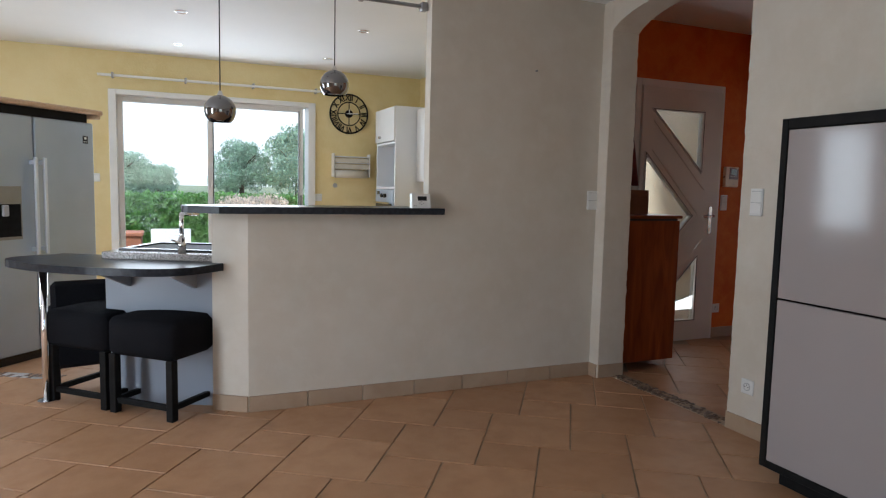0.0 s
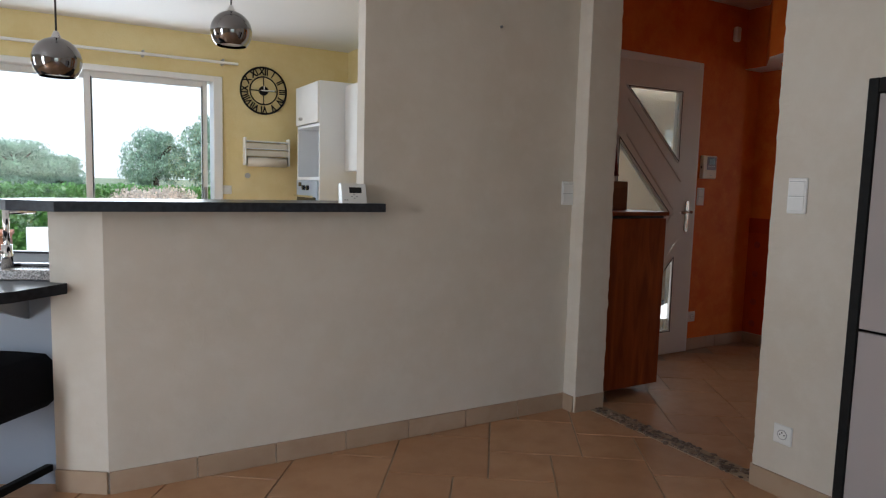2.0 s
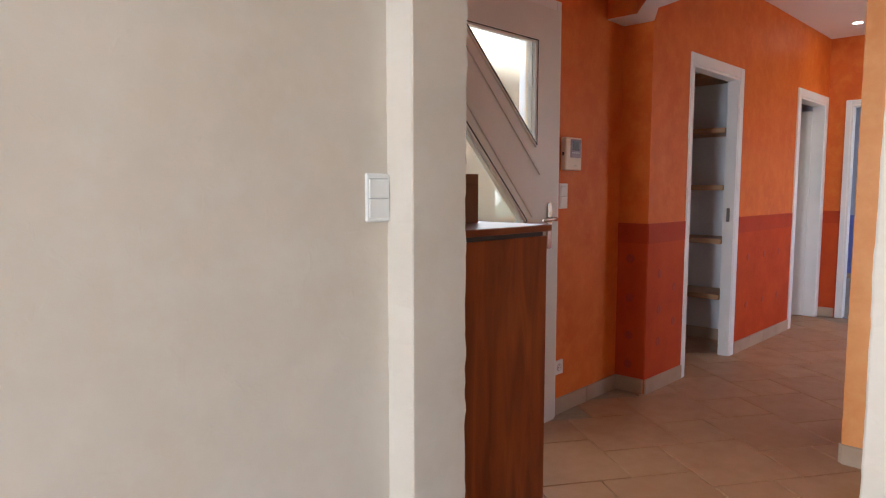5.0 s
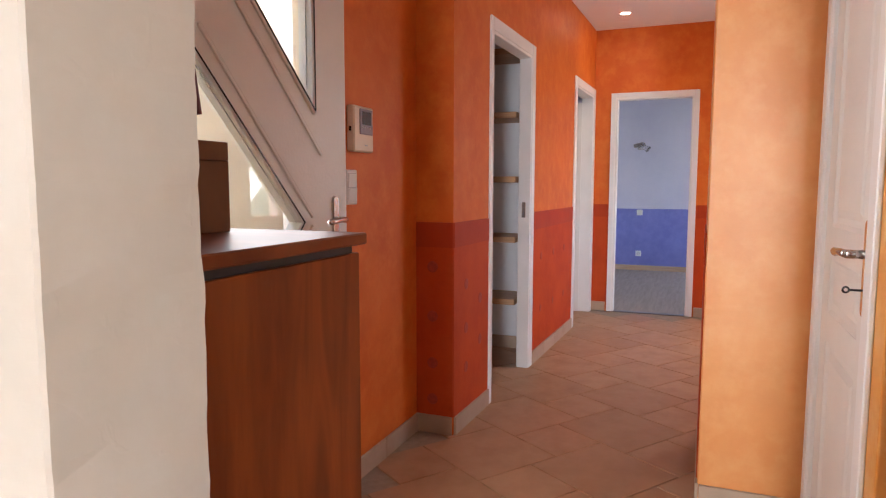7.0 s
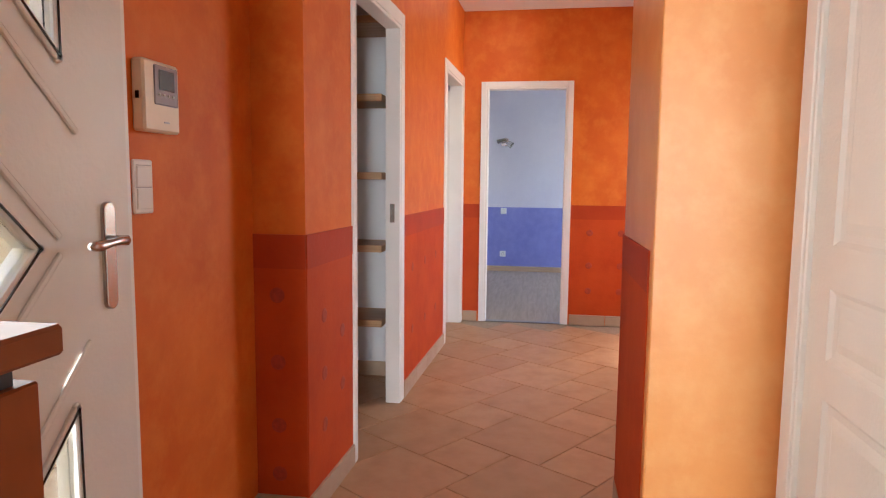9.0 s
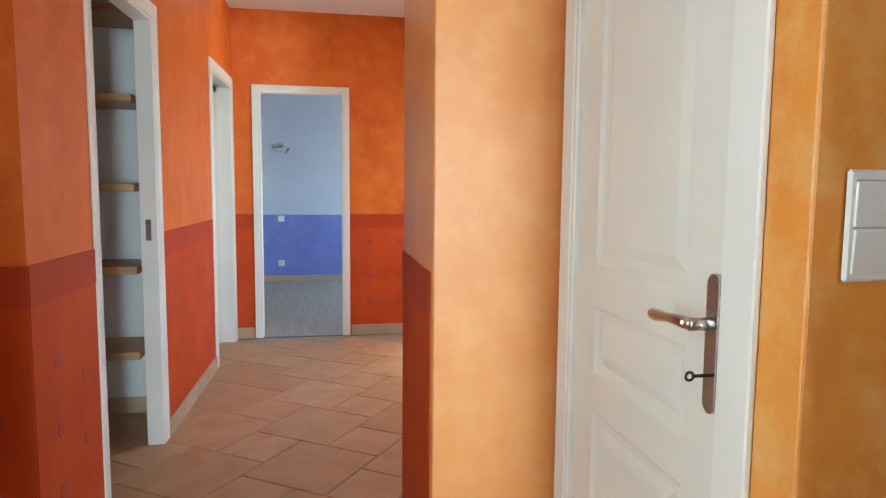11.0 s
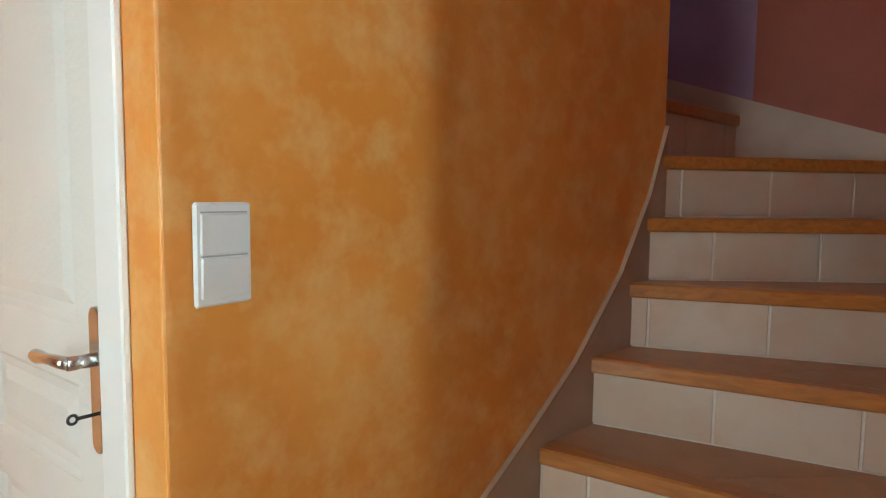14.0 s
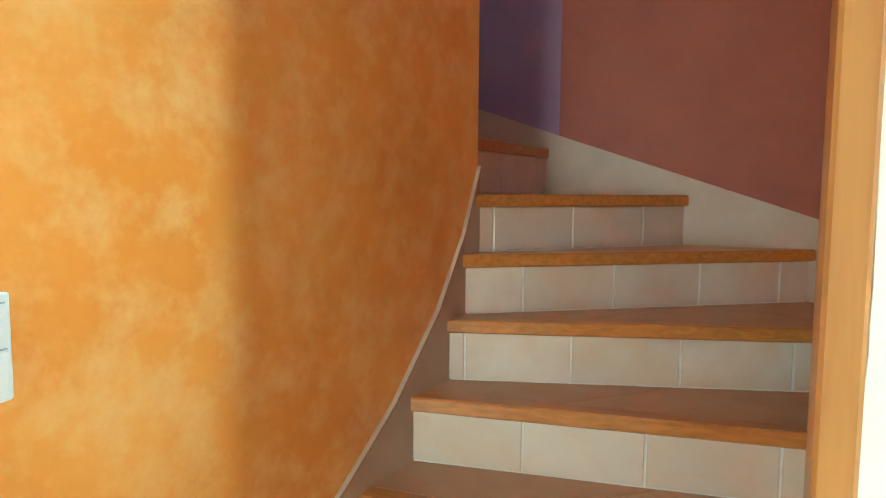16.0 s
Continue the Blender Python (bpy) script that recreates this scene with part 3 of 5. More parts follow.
def tile_box(bm, s, m=None):
    g, d = 0.0035, 0.0012
    lo = [bm.verts.new((x, y, -0.006)) for x, y in ((g, g), (s - g, g), (s - g, s - g), (g, s - g))]
    mid = [bm.verts.new((v.co.x, v.co.y, -0.003)) for v in lo]
    top = [bm.verts.new((x, y, 0)) for x, y in ((g + d, g + d), (s - g - d, g + d), (s - g - d, s - g - d), (g + d, s - g - d))]
    for i in range(4):
        j = (i + 1) % 4
        bm.faces.new((lo[i], lo[j], mid[j], mid[i]))
        bm.faces.new((mid[i], mid[j], top[j], top[i]))
    bm.faces.new(top)
    if m:
        for v in lo + mid + top:
            v.co = m @ v.co
    return bm


BIG, SMALL = mesh_of("tile", tile_box(bmesh.new(), TA), TILE), mesh_of("tile", tile_box(bmesh.new(), TB), TILE)
FL = Matrix.Translation((6.312, 3.716, 0)) @ Matrix.Rotation(radians(-34.5), 4, 'Z')
rest = bmesh.new()
# the living room's tiles are laid on a grid of their own, up to the threshold
for living, px, py in ((False, 0.0, 0.0), (True, -0.098, -0.09)):
    for i in range(-30, 30):
        for j in range(-30, 30):
            ox, oy = i * TA - j * TB + px, i * TB + j * TA + py
            for me, s, dx, dy in ((BIG, TA, 0, 0), (SMALL, TB, TA, 0)):
                c = FL @ Vector((ox + dx + s / 2, oy + dy + s / 2, 0))
                tilt = Matrix.Rotation(radians(random.uniform(-0.12, 0.12)), 4, 'X') @ Matrix.Rotation(radians(random.uniform(-0.12, 0.12)), 4, 'Y')
                m = FL @ Matrix.Translation((ox + dx + s / 2, oy + dy + s / 2, 0.0)) @ tilt @ Matrix.Translation((-s / 2, -s / 2, 0))
                corners = [(m @ Vector((u, v, 0))).x for u in (0, s) for v in (0, s)]
                inside = -2.7 < c.x and c.x < 9.4 and -3.4 < c.y < 7.0
                if not inside or (living and min(corners) > 3.362) or (not living and max(corners) < 3.468):
                    continue
                near = (-0.6 < c.x < 3.75 and 1.3 < c.y < 4.6) if living else (3.2 <= c.x < 9.1 and 2.5 < c.y < 4.3) or (6.2 < c.x < 9.1 and 1.5 < c.y <= 2.5)
                edge = max(corners) > 3.362 if living else min(corners) < 3.468
                if edge and 2.1 < c.y < 3.8:
                    bm = tile_box(bmesh.new(), s, m)
                    bmesh.ops.bisect_plane(bm, geom=bm.verts[:] + bm.edges[:] + bm.faces[:], plane_co=(3.362 if living else 3.468, 0, 0), plane_no=(1 if living else -1, 0, 0), clear_outer=True)
                    part("tile", bm, TILE, floor)
                elif edge:
                    continue
                elif near:
                    ob = new("tile", me)
                    ob.parent = floor
                    ob.matrix_basis = m
                elif (living and c.x < 3.3) or (not living and (5.9 < c.x < 9.3 and 4.2 < c.y < 5.5 or 3.4 < c.x < 4.6 and 2.0 < c.y < 2.6)):
                    tile_box(rest, s, m)
ob = part("tiles_beyond", rest, TILE, floor)
tagged(ob, kind="stuff")

# pebble threshold
thr = thing("trim_threshold", "strip of dark pebbles set in the floor at the archway", "threshold", kind="structure")
part("mortar_bed", B(((3.36, 2.48, -0.006), (3.47, 3.49, 0.003))), GROUT, thr)
peb = bmesh.new()
for i in range(150):
    r = random.uniform(0.008, 0.017)
    mm = Matrix.Translation((random.uniform(3.365, 3.465), random.uniform(2.49, 3.48), 0.003)) @ Matrix.Rotation(random.uniform(0, 3), 4, 'Z') @ Matrix.Diagonal((r * 1.3, r, r * 0.5, 1))
    bmesh.ops.create_icosphere(peb, subdivisions=1, radius=1.0, matrix=mm)
tagged(part("pebbles", peb, PEBBLE, thr, smooth=True), kind="stuff")

# ---- staircase ----
RISE = 0.178
NOSE = [((4.452, 2.40), (3.385, 2.40)), ((4.43, 2.16), (3.385, 2.14)), ((4.392, 1.92), (3.385, 1.87)), ((4.364, 1.69), (3.385, 1.60)), ((4.345, 1.47), (3.33, 1.29)),
        ((4.332, 1.296), (3.33, 0.945)), ((4.315, 1.212), (3.33, 0.45)), ((4.304, 1.15), (3.742, 0.45)), ((4.34, 1.10), (4.27, 0.45)), ((4.42, 1.02), (4.62, 0.45)),
        ((4.62, 1.02), (4.88, 0.45)), ((4.86, 1.02), (5.1, 0.45)), ((5.1, 1.02), (5.3, 0.45)), ((5.33, 1.02), (5.5, 0.45)), ((6.9, 1.02), (6.9, 0.45))]
stair = thing("staircase", "winding stair with tiled risers and honey oak nosings", "staircase")
for k in range(len(NOSE) - 1):
    (a, b), (c, d) = NOSE[k], NOSE[k + 1]
    z = RISE * (k + 1)
    A, Bv, C, D = (Vector((*p, 0)) for p in (a, b, c, d))
    u = (Bv - A).normalized()
    back = Vector((u.y, -u.x, 0))
    if back.dot((C + D) / 2 - (A + Bv) / 2) < 0:
        back = -back
    ln = (Bv - A).length
    off = back * 0.0115
    pts = [A + off, Bv + off, D + back * 0.02, C + back * 0.02]
    part("step", prism(bmesh.new(), [(p.x, p.y) for p in pts], max(0, z - 0.5), z - 0.010), STEPGROUT, stair)
    P, Q = A.lerp(Bv, 0.38), C.lerp(D, 0.62)
    for q in ((A + back * 0.055, P + back * 0.055 - u * 0.003, Q + back * 0.015 - u * 0.003, C + back * 0.015), (P + back * 0.055 + u * 0.003, Bv + back * 0.055, D + back * 0.015, Q + back * 0.015 + u * 0.003)):
        if (C - A).length > 0.05:
            part("tread_tile", prism(bmesh.new(), [(p.x, p.y) for p in q], z - 0.010, z - 0.001), TILE, stair)
    m = Matrix.Translation(A) @ Matrix(((u.x, back.x, 0, 0), (u.y, back.y, 0, 0), (0, 0, 1, 0), (0, 0, 0, 1)))
    part("nosing", B(((-0.0, -0.004, z - 0.040), (ln, 0.054, z)), bevel=0.005, m=m), OAK, stair, "varnished oak nosing")
    x = 0.0
    w = {4: 0.30, 5: 0.065, 6: 0.20, 7: 0.08}.get(k, 0.12 + 0.06 * (k % 3))
    while x < ln - 0.01:
        w = min(w, ln - x)
        part("riser_tile", B(((x + 0.003, 0.008, z - RISE + 0.003), (x + w - 0.003, 0.021, z - 0.040)), bevel=0.002, m=m), RISER, stair)
        x += w
        w = 0.30


def strip_along(pts, drop, thick, side):
    """A skirting band standing on a slope: pts are x, y and the top's height."""
    bm = bmesh.new()
    rows = []
    for i, (x, y, z) in enumerate(pts):
        p, q = pts[max(0, i - 1)], pts[min(len(pts) - 1, i + 1)]
        d = Vector((q[0] - p[0], q[1] - p[1])).normalized()
        nx, ny = -d.y * side * thick, d.x * side * thick
        rows.append([bm.verts.new(v) for v in ((x, y, z), (x + nx, y + ny, z), (x + nx, y + ny, z - drop), (x, y, z - drop))])
    for r, s in zip(rows, rows[1:]):
        for j in range(4):
            bm.faces.new((r[j], r[(j + 1) % 4], s[(j + 1) % 4], s[j]))
    bm.faces.new(rows[0])
    bm.faces.new(rows[-1][::-1])
    bmesh.ops.recalc_face_normals(bm, faces=bm.faces)
    return bm


INNER = [(4.447, 2.30, 0.36), (4.43, 2.08, 0.50), (4.41, 1.90, 0.615), (4.385, 1.72, 0.745), (4.36, 1.54, 0.885), (4.335, 1.34, 1.09), (4.318, 1.20, 1.30), (4.302, 1.12, 1.50)]
sk = solid("baseboard_stair_inner", strip_along(INNER, 0.42, 0.012, -1), SKIRT, "sloping clay skirting along the stair's inner wall", "baseboard")
part("joint", strip_along([(x - 0.001, y, z + 0.008) for x, y, z in INNER], 0.010, 0.014, -1), SKIRT, sk, "pale mortar line on the skirting")
OUTER = [(3.335, 0.452, 1.345), (3.745, 0.452, 1.485), (4.23, 0.452, 1.65), (4.6, 0.452, 1.78), (5.4, 0.452, 2.25)]
solid("baseboard_stair_outer", strip_along(OUTER, 0.45, 0.012, 1), SKIRT, "sloping pale clay skirting on the stairwell wall", "baseboard")
solid("trim_stair_post", B(((3.488, 2.440, 0), (3.514, 2.487, HC)), bevel=0.003), OAKV, "varnished oak corner strip on the pier", "trim")


# ---- doors and windows ----
def casing(name, m, x0, x1, h, label, w=0.07, depth=0.10, group="door frames", wl=None):
    """White door frame round an opening; the wall's face is the local plane y = 0."""
    ob = thing(name, label, "door frame", group, "structure", m)
    wl = w if wl is None else wl
    for nm, lo, hi in (("jamb", (x0 - wl, -0.014, 0), (x0, 0.0, h + w)), ("jamb", (x1, -0.014, 0), (x1 + w, 0.0, h + w)), ("head", (x0, -0.014, h), (x1, 0.0, h + w)),
                       ("lining", (x0, -0.010, 0), (x0 + 0.018, depth, h)), ("lining", (x1 - 0.018, -0.010, 0), (x1, depth, h)), ("head_lining", (x0 + 0.018, -0.010, h - 0.018), (x1 - 0.018, depth, h))):
        part(nm, B((lo, hi), bevel=0.003), WHITE, ob)
    return ob


def panel_door(name, m, w, h, label, panels, stile=0.125, handle_x=None):
    """A moulded panel door; its face looks along local -y, hinge at x = 0."""
    ob = thing(name, label, "door", "", "structure", m)
    leaf = bmesh.new()
    zs = [0.0] + [z for p in panels for z in p] + [h]
    box(leaf, (0, 0, 0), (stile, 0.04, h))
    box(leaf, (w - stile, 0, 0), (w, 0.04, h))
    for i in range(0, len(zs), 2):
        box(leaf, (stile, 0, zs[i]), (w - stile, 0.04, zs[i + 1]))
    part("leaf", leaf, DOORWHITE, ob)
    for z0, z1 in panels:
        bm = bmesh.new()
        x0, x1 = stile, w - stile
        rings = [(0.0, 0.001), (0.012, 0.009), (0.030, 0.011), (0.055, 0.003)]
        vs = [[bm.verts.new(p) for p in ((x0 + e, y, z0 + e), (x1 - e, y, z0 + e), (x1 - e, y, z1 - e), (x0 + e, y, z1 - e))] for e, y in rings]
        for a, b in zip(vs, vs[1:]):
            for j in range(4):
                bm.faces.new((a[j], a[(j + 1) % 4], b[(j + 1) % 4], b[j]))
        bm.faces.new(vs[-1])
        bk = [bm.verts.new(p) for p in ((x0, 0.03, z0), (x1, 0.03, z0), (x1, 0.03, z1), (x0, 0.03, z1))]
        bm.faces.new(bk[::-1])
        for j in range(4):
            bm.faces.new((bk[j], bk[(j + 1) % 4], vs[0][(j + 1) % 4], vs[0][j]))
        bmesh.ops.recalc_face_normals(bm, faces=bm.faces)
        part("panel", bm, DOORWHITE, ob)
    return ob


def lever_handle(parent, x, z, way, key=True):
    """Long satin backplate with a curved lever; way: +1 or -1 along local x."""
    bm = bmesh.new()
    ring = [(0.019 * math.cos(a), 0.065 + 0.019 * math.sin(a)) for a in (i * math.pi / 10 for i in range(11))]
    ring += [(0.019 * math.cos(a), -0.135 + 0.019 * math.sin(a)) for a in (math.pi + i * math.pi / 10 for i in range(11))]
    prism(bm, ring, 0.0, 0.010)
    edge = [e for e in bm.edges if all(v.co.z > 0.009 for v in e.verts)]
    bmesh.ops.bevel(bm, geom=edge, offset=0.003, segments=2, affect='EDGES', profile=0.5)
    bmesh.ops.transform(bm, matrix=pose(x, 0, z) @ Matrix.Rotation(radians(90), 4, 'X'), verts=bm.verts)
    h = part("door_handle", bm, NICKEL, parent, "satin nickel lever handle on a long backplate")
    lv = bmesh.new()
    cyl(lv, (x, -0.006, z), (x, -0.050, z), 0.011, 16)
    prof = [(0.0, -0.046, 0.0, 0.0105), (0.015, -0.052, 0.001, 0.0105), (0.035, -0.056, 0.002, 0.0095), (0.055, -0.057, 0.001, 0.0085), (0.075, -0.056, -0.001, 0.0095), (0.095, -0.055, -0.003, 0.0115),
            (0.112, -0.054, -0.003, 0.0105), (0.122, -0.053, -0.003, 0.007), (0.126, -0.053, -0.003, 0.002)]
    tube(lv, [(x + way * a, b, z + c, r) for a, b, c, r in prof], 14)
    part("lever", lv, NICKEL, h, smooth=True)
    if key:
        kb = bmesh.new()
        cyl(kb, (x, -0.008, z - 0.088), (x, -0.038, z - 0.088), 0.003, 8)
        for i in range(12):
            a0, a1 = i * math.pi / 6, (i + 1) * math.pi / 6
            cyl(kb, (x, -0.045 + 0.007 * math.cos(a0), z - 0.088 + 0.007 * math.sin(a0)), (x, -0.045 + 0.007 * math.cos(a1), z - 0.088 + 0.007 * math.sin(a1)), 0.0025, 6)
        part("key", kb, BLACK, h, "small dark key in the lock")
    return h


# white panelled door in the hall
SD = pose(5.29, 2.55, 0, 0, 0, 180)
casing("door_frame_hall", SD, 0.0, 0.665, 2.03, "white painted frame of the panelled hall door")
door = panel_door("door_hall", SD @ pose(0.005, 0.004, 0.008), 0.655, 2.015, "closed white moulded three-panel door with a lever handle", [(0.12, 0.715), (0.805, 0.975), (1.075, 1.90)])
lever_handle(door, 0.617, 1.034, -1)
part("strike_plate", B(((-0.004, -0.006, 1.02), (0.012, -0.001, 1.09)), bevel=0.001), WHITE, door)
part("hinge", B(((-0.006, -0.012, 1.60), (0.008, -0.001, 1.70)), bevel=0.003), WHITE, door)

casing("door_frame_closet", LW, 0.525, 1.29, 2.03, "white painted frame of the open store cupboard", depth=0.07, wl=0.035)
casing("door_frame_side_room", LW, 2.67, 3.41, 2.04, "white painted frame of the side room door")
d2 = panel_door("door_side_room", LW @ pose(3.385, 0.095, 0.008, 0, 0, 100), 0.70, 1.972, "white moulded panel door standing open into the side room", [(0.12, 0.70), (0.80, 0.97), (1.07, 1.88)])
lever_handle(d2, 0.64, 1.05, -1, key=False)
casing("door_frame_bedroom", pose(9.2, 3.712, 0, 0, 0, -90), 0.0, 0.686, 2.027, "white painted frame of the bedroom doorway", w=0.045)
part("threshold_strip", B(((9.19, 3.045, 0.0), (9.26, 3.693, 0.006)), bevel=0.002), GREYMETAL, thing("trim_bedroom_threshold", "thin grey metal threshold strip under the doorway", "threshold", kind="structure"))
lk = thing("latch_plate", "small steel latch plate on the cupboard frame", "latch", m=LW)
part("plate", B(((1.270, 0.02, 1.0), (1.2725, 0.045, 1.10)), bevel=0.0008), NICKEL, lk)


def polygon_plate(outer, holes, y0, y1):
    """A plate in the x-z plane with holes, between two depths."""
    bm = bmesh.new()
    edges = []
    for loop in [outer] + holes:
        vs = [bm.verts.new((x, y0, z)) for x, z in loop]
        edges += [bm.edges.new((vs[i], vs[(i + 1) % len(vs)])) for i in range(len(vs))]
    r = bmesh.ops.triangle_fill(bm, use_beauty=True, edges=edges)
    faces = [g for g in r["geom"] if isinstance(g, bmesh.types.BMFace)]
    ex = bmesh.ops.extrude_face_region(bm, geom=faces)
    bmesh.ops.translate(bm, vec=(0, y1 - y0, 0), verts=[g for g in ex["geom"] if isinstance(g, bmesh.types.BMVert)])
    bmesh.ops.recalc_face_normals(bm, faces=bm.faces)
    return bm


def edge_bead(loop, w, y0, y1):
    """A moulding that follows a loop's edges in the x-z plane."""
    bm = bmesh.new()
    for (x0, z0), (x1, z1) in zip(loop, loop[1:] + loop[:1]):
        d = Vector((x1 - x0, 0, z1 - z0))
        a = math.atan2(d.z, d.x)
        m = Matrix.Translation((x0, 0, z0)) @ Matrix.Rotation(-a, 4, 'Y')
        box(bm, (-w / 2, y0, -w / 2), (d.length + w / 2, y1, w / 2), 0.003, m)
    return bm


PANES = [[(4.19, 1.95), (4.73, 1.955), (4.73, 1.455)], [(4.13, 1.60), (4.655, 1.085), (4.13, 0.57)], [(4.735, 0.745), (4.74, 0.185), (4.19, 0.185)]]
fd = thing("door_front", "white front door with three slanted glass panes", "front door", kind="structure")
part("leaf", polygon_plate([(4.085, 0.01), (4.935, 0.01), (4.935, 2.13), (4.085, 2.13)], PANES, 4.15, 4.205), DOORWHITE, fd)
for loop in PANES:
    bd = part("bead", edge_bead(loop, 0.020, 4.140, 4.152), WHITE, fd)
    part("seal", edge_bead(loop, 0.004, 4.1385, 4.1405), BLACK, bd, "thin black glazing seal")
    pn = part("pane", polygon_plate(loop, [], 4.17, 4.178), GLASS, fd, "clear glass pane")
    pn.visible_shadow = False
for p, q in (((4.20, 1.865), (4.775, 1.31)), ((4.20, 1.625), (4.715, 1.10)), ((4.20, 0.545), (4.715, 1.07)), ((4.20, 0.275), (4.79, 0.875))):
    d = Vector((q[0] - p[0], 0, q[1] - p[1]))
    m = Matrix.Translation((p[0], 4.15, p[1])) @ Matrix.Rotation(-math.atan2(d.z, d.x), 4, 'Y')
    part("moulding", B(((0, -0.006, -0.008), (d.length, 0.0, 0.008)), bevel=0.004, m=m), DOORWHITE, fd)
lever_handle(fd, 4.857, 1.085, -1, key=False).matrix_basis = Matrix.Translation((0, 4.15, 0))
ff = thing("door_frame_front", "white frame round the front door", "door frame", kind="structure")
for lo, hi in (((4.03, 4.17, 0), (4.083, 4.30, 2.19)), ((4.937, 4.17, 0), (4.98, 4.30, 2.19)), ((4.083, 4.17, 2.133), (4.937, 4.30, 2.19))):
    part("frame_member", B((lo, hi), bevel=0.004), WHITE, ff)

# patio window of the kitchen
wn1 = thing("window_1", "white sliding patio window looking onto the garden", "window", kind="structure")
for lo, hi in (((0.066, 6.99, 0), (0.135, 7.20, 2.15)), ((1.985, 6.99, 0), (2.06, 7.20, 2.15)), ((0.135, 6.99, 2.10), (1.985, 7.20, 2.15)), ((0.135, 6.99, 0), (1.985, 7.20, 0.04))):
    part("window_frame", B((lo, hi), bevel=0.004), WHITE, wn1)
for x0, x1, y in ((0.135, 1.03, 7.12), (0.965, 1.94, 7.06)):
    s = part("sash", B(((x0, y, 0.04), (x0 + 0.05, y + 0.04, 2.10)), ((x1 - 0.05, y, 0.04), (x1, y + 0.04, 2.10)), ((x0 + 0.05, y, 2.05), (x1 - 0.05, y + 0.04, 2.10)), ((x0 + 0.05, y, 0.04), (x1 - 0.05, y + 0.04, 0.12)), bevel=0.003), WHITE, wn1)
    pn = part("pane", B(((x0 + 0.05, y + 0.016, 0.12), (x1 - 0.05, y + 0.022, 2.05))), GLASS, s)
    pn.visible_shadow = False
part("seal", B(((1.890, 7.052, 0.1), (1.897, 7.059, 2.06)), ((1.016, 7.052, 0.1), (1.022, 7.059, 2.06))), BLACK, wn1)
part("latch", B(((1.905, 7.035, 1.02), (1.93, 7.06, 1.16)), bevel=0.005), GREYMETAL, wn1)
cr = thing("curtain_rail", "white double curtain rail above the patio window", "curtain rail")
part("rail", B(((-0.02, 6.96, 2.262), (2.17, 6.985, 2.285)), ((1.0, 6.93, 2.258), (2.19, 6.955, 2.278)), bevel=0.004), WHITE, cr)
for x in (0.1, 0.75, 1.4, 2.05):
    part("bracket", B(((x, 6.94, 2.25), (x + 0.02, 7.02, 2.30)), bevel=0.003), GREYPL, cr)
# plain openings of the rooms behind
for nm, lo, hi in (("window_2", (-2.6, 1.68, 0.05), (-2.5, 2.33, 2.2)), ("window_5", (-2.6, 5.13, 0.87), (-2.5, 5.77, 2.13)), ("window_6", (-0.5, -3.5, 0.3), (1.7, -3.4, 2.2)), ("window_3", (7.4, 1.3, 0.9), (8.4, 1.4, 2.1)), ("window_4", (10.4, 0.8, 0.9), (12.0, 0.9, 2.1))):
    w = thing(nm, "plain white framed window", "window", kind="structure")
    if nm in ("window_2", "window_5"):
        fr = [((lo[0], lo[1], lo[2]), (hi[0], lo[1] + 0.06, hi[2])), ((lo[0], hi[1] - 0.06, lo[2]), (hi[0], hi[1], hi[2])), ((lo[0], lo[1], hi[2] - 0.06), (hi[0], hi[1], hi[2]))]
    else:
        fr = [((lo[0], lo[1], lo[2]), (lo[0] + 0.05, hi[1], hi[2])), ((hi[0] - 0.05, lo[1], lo[2]), (hi[0], hi[1], hi[2])), ((lo[0], lo[1], hi[2] - 0.05), (hi[0], hi[1], hi[2]))]
    part("window_frame", B(*fr), WHITE, w)


# ---- small wall fittings ----
def switch_plate(m, label, h=0.15, two=True, group="light switches", w=0.040):
    """Double rocker switch; its face looks along local -y, centred on the origin."""
    ob = thing("light_switch", label, "light switch", group, m=m)
    part("plate", B(((-w, -0.009, -h / 2), (w, 0.0, h / 2)), bevel=0.004), PLASTIC, ob)
    n = 2 if two else 1
    for i in range(n):
        z0 = -h / 2 + 0.012 + i * (h - 0.024) / n
        z1 = z0 + (h - 0.024) / n - 0.004
        tilt = Matrix.Translation((0, 0, (z0 + z1) / 2)) @ Matrix.Rotation(radians(2.5), 4, 'X') @ Matrix.Translation((0, 0, -(z0 + z1) / 2))
        part("rocker", B(((-w + 0.009, -0.0125, z0), (w - 0.009, -0.008, z1)), bevel=0.0015, m=tilt), PLASTIC, ob)
        part("seam", B(((-w + 0.009, -0.0096, z1 + 0.0005), (w - 0.009, -0.0088, z1 + 0.0030))), GREYPL, ob)
    return ob


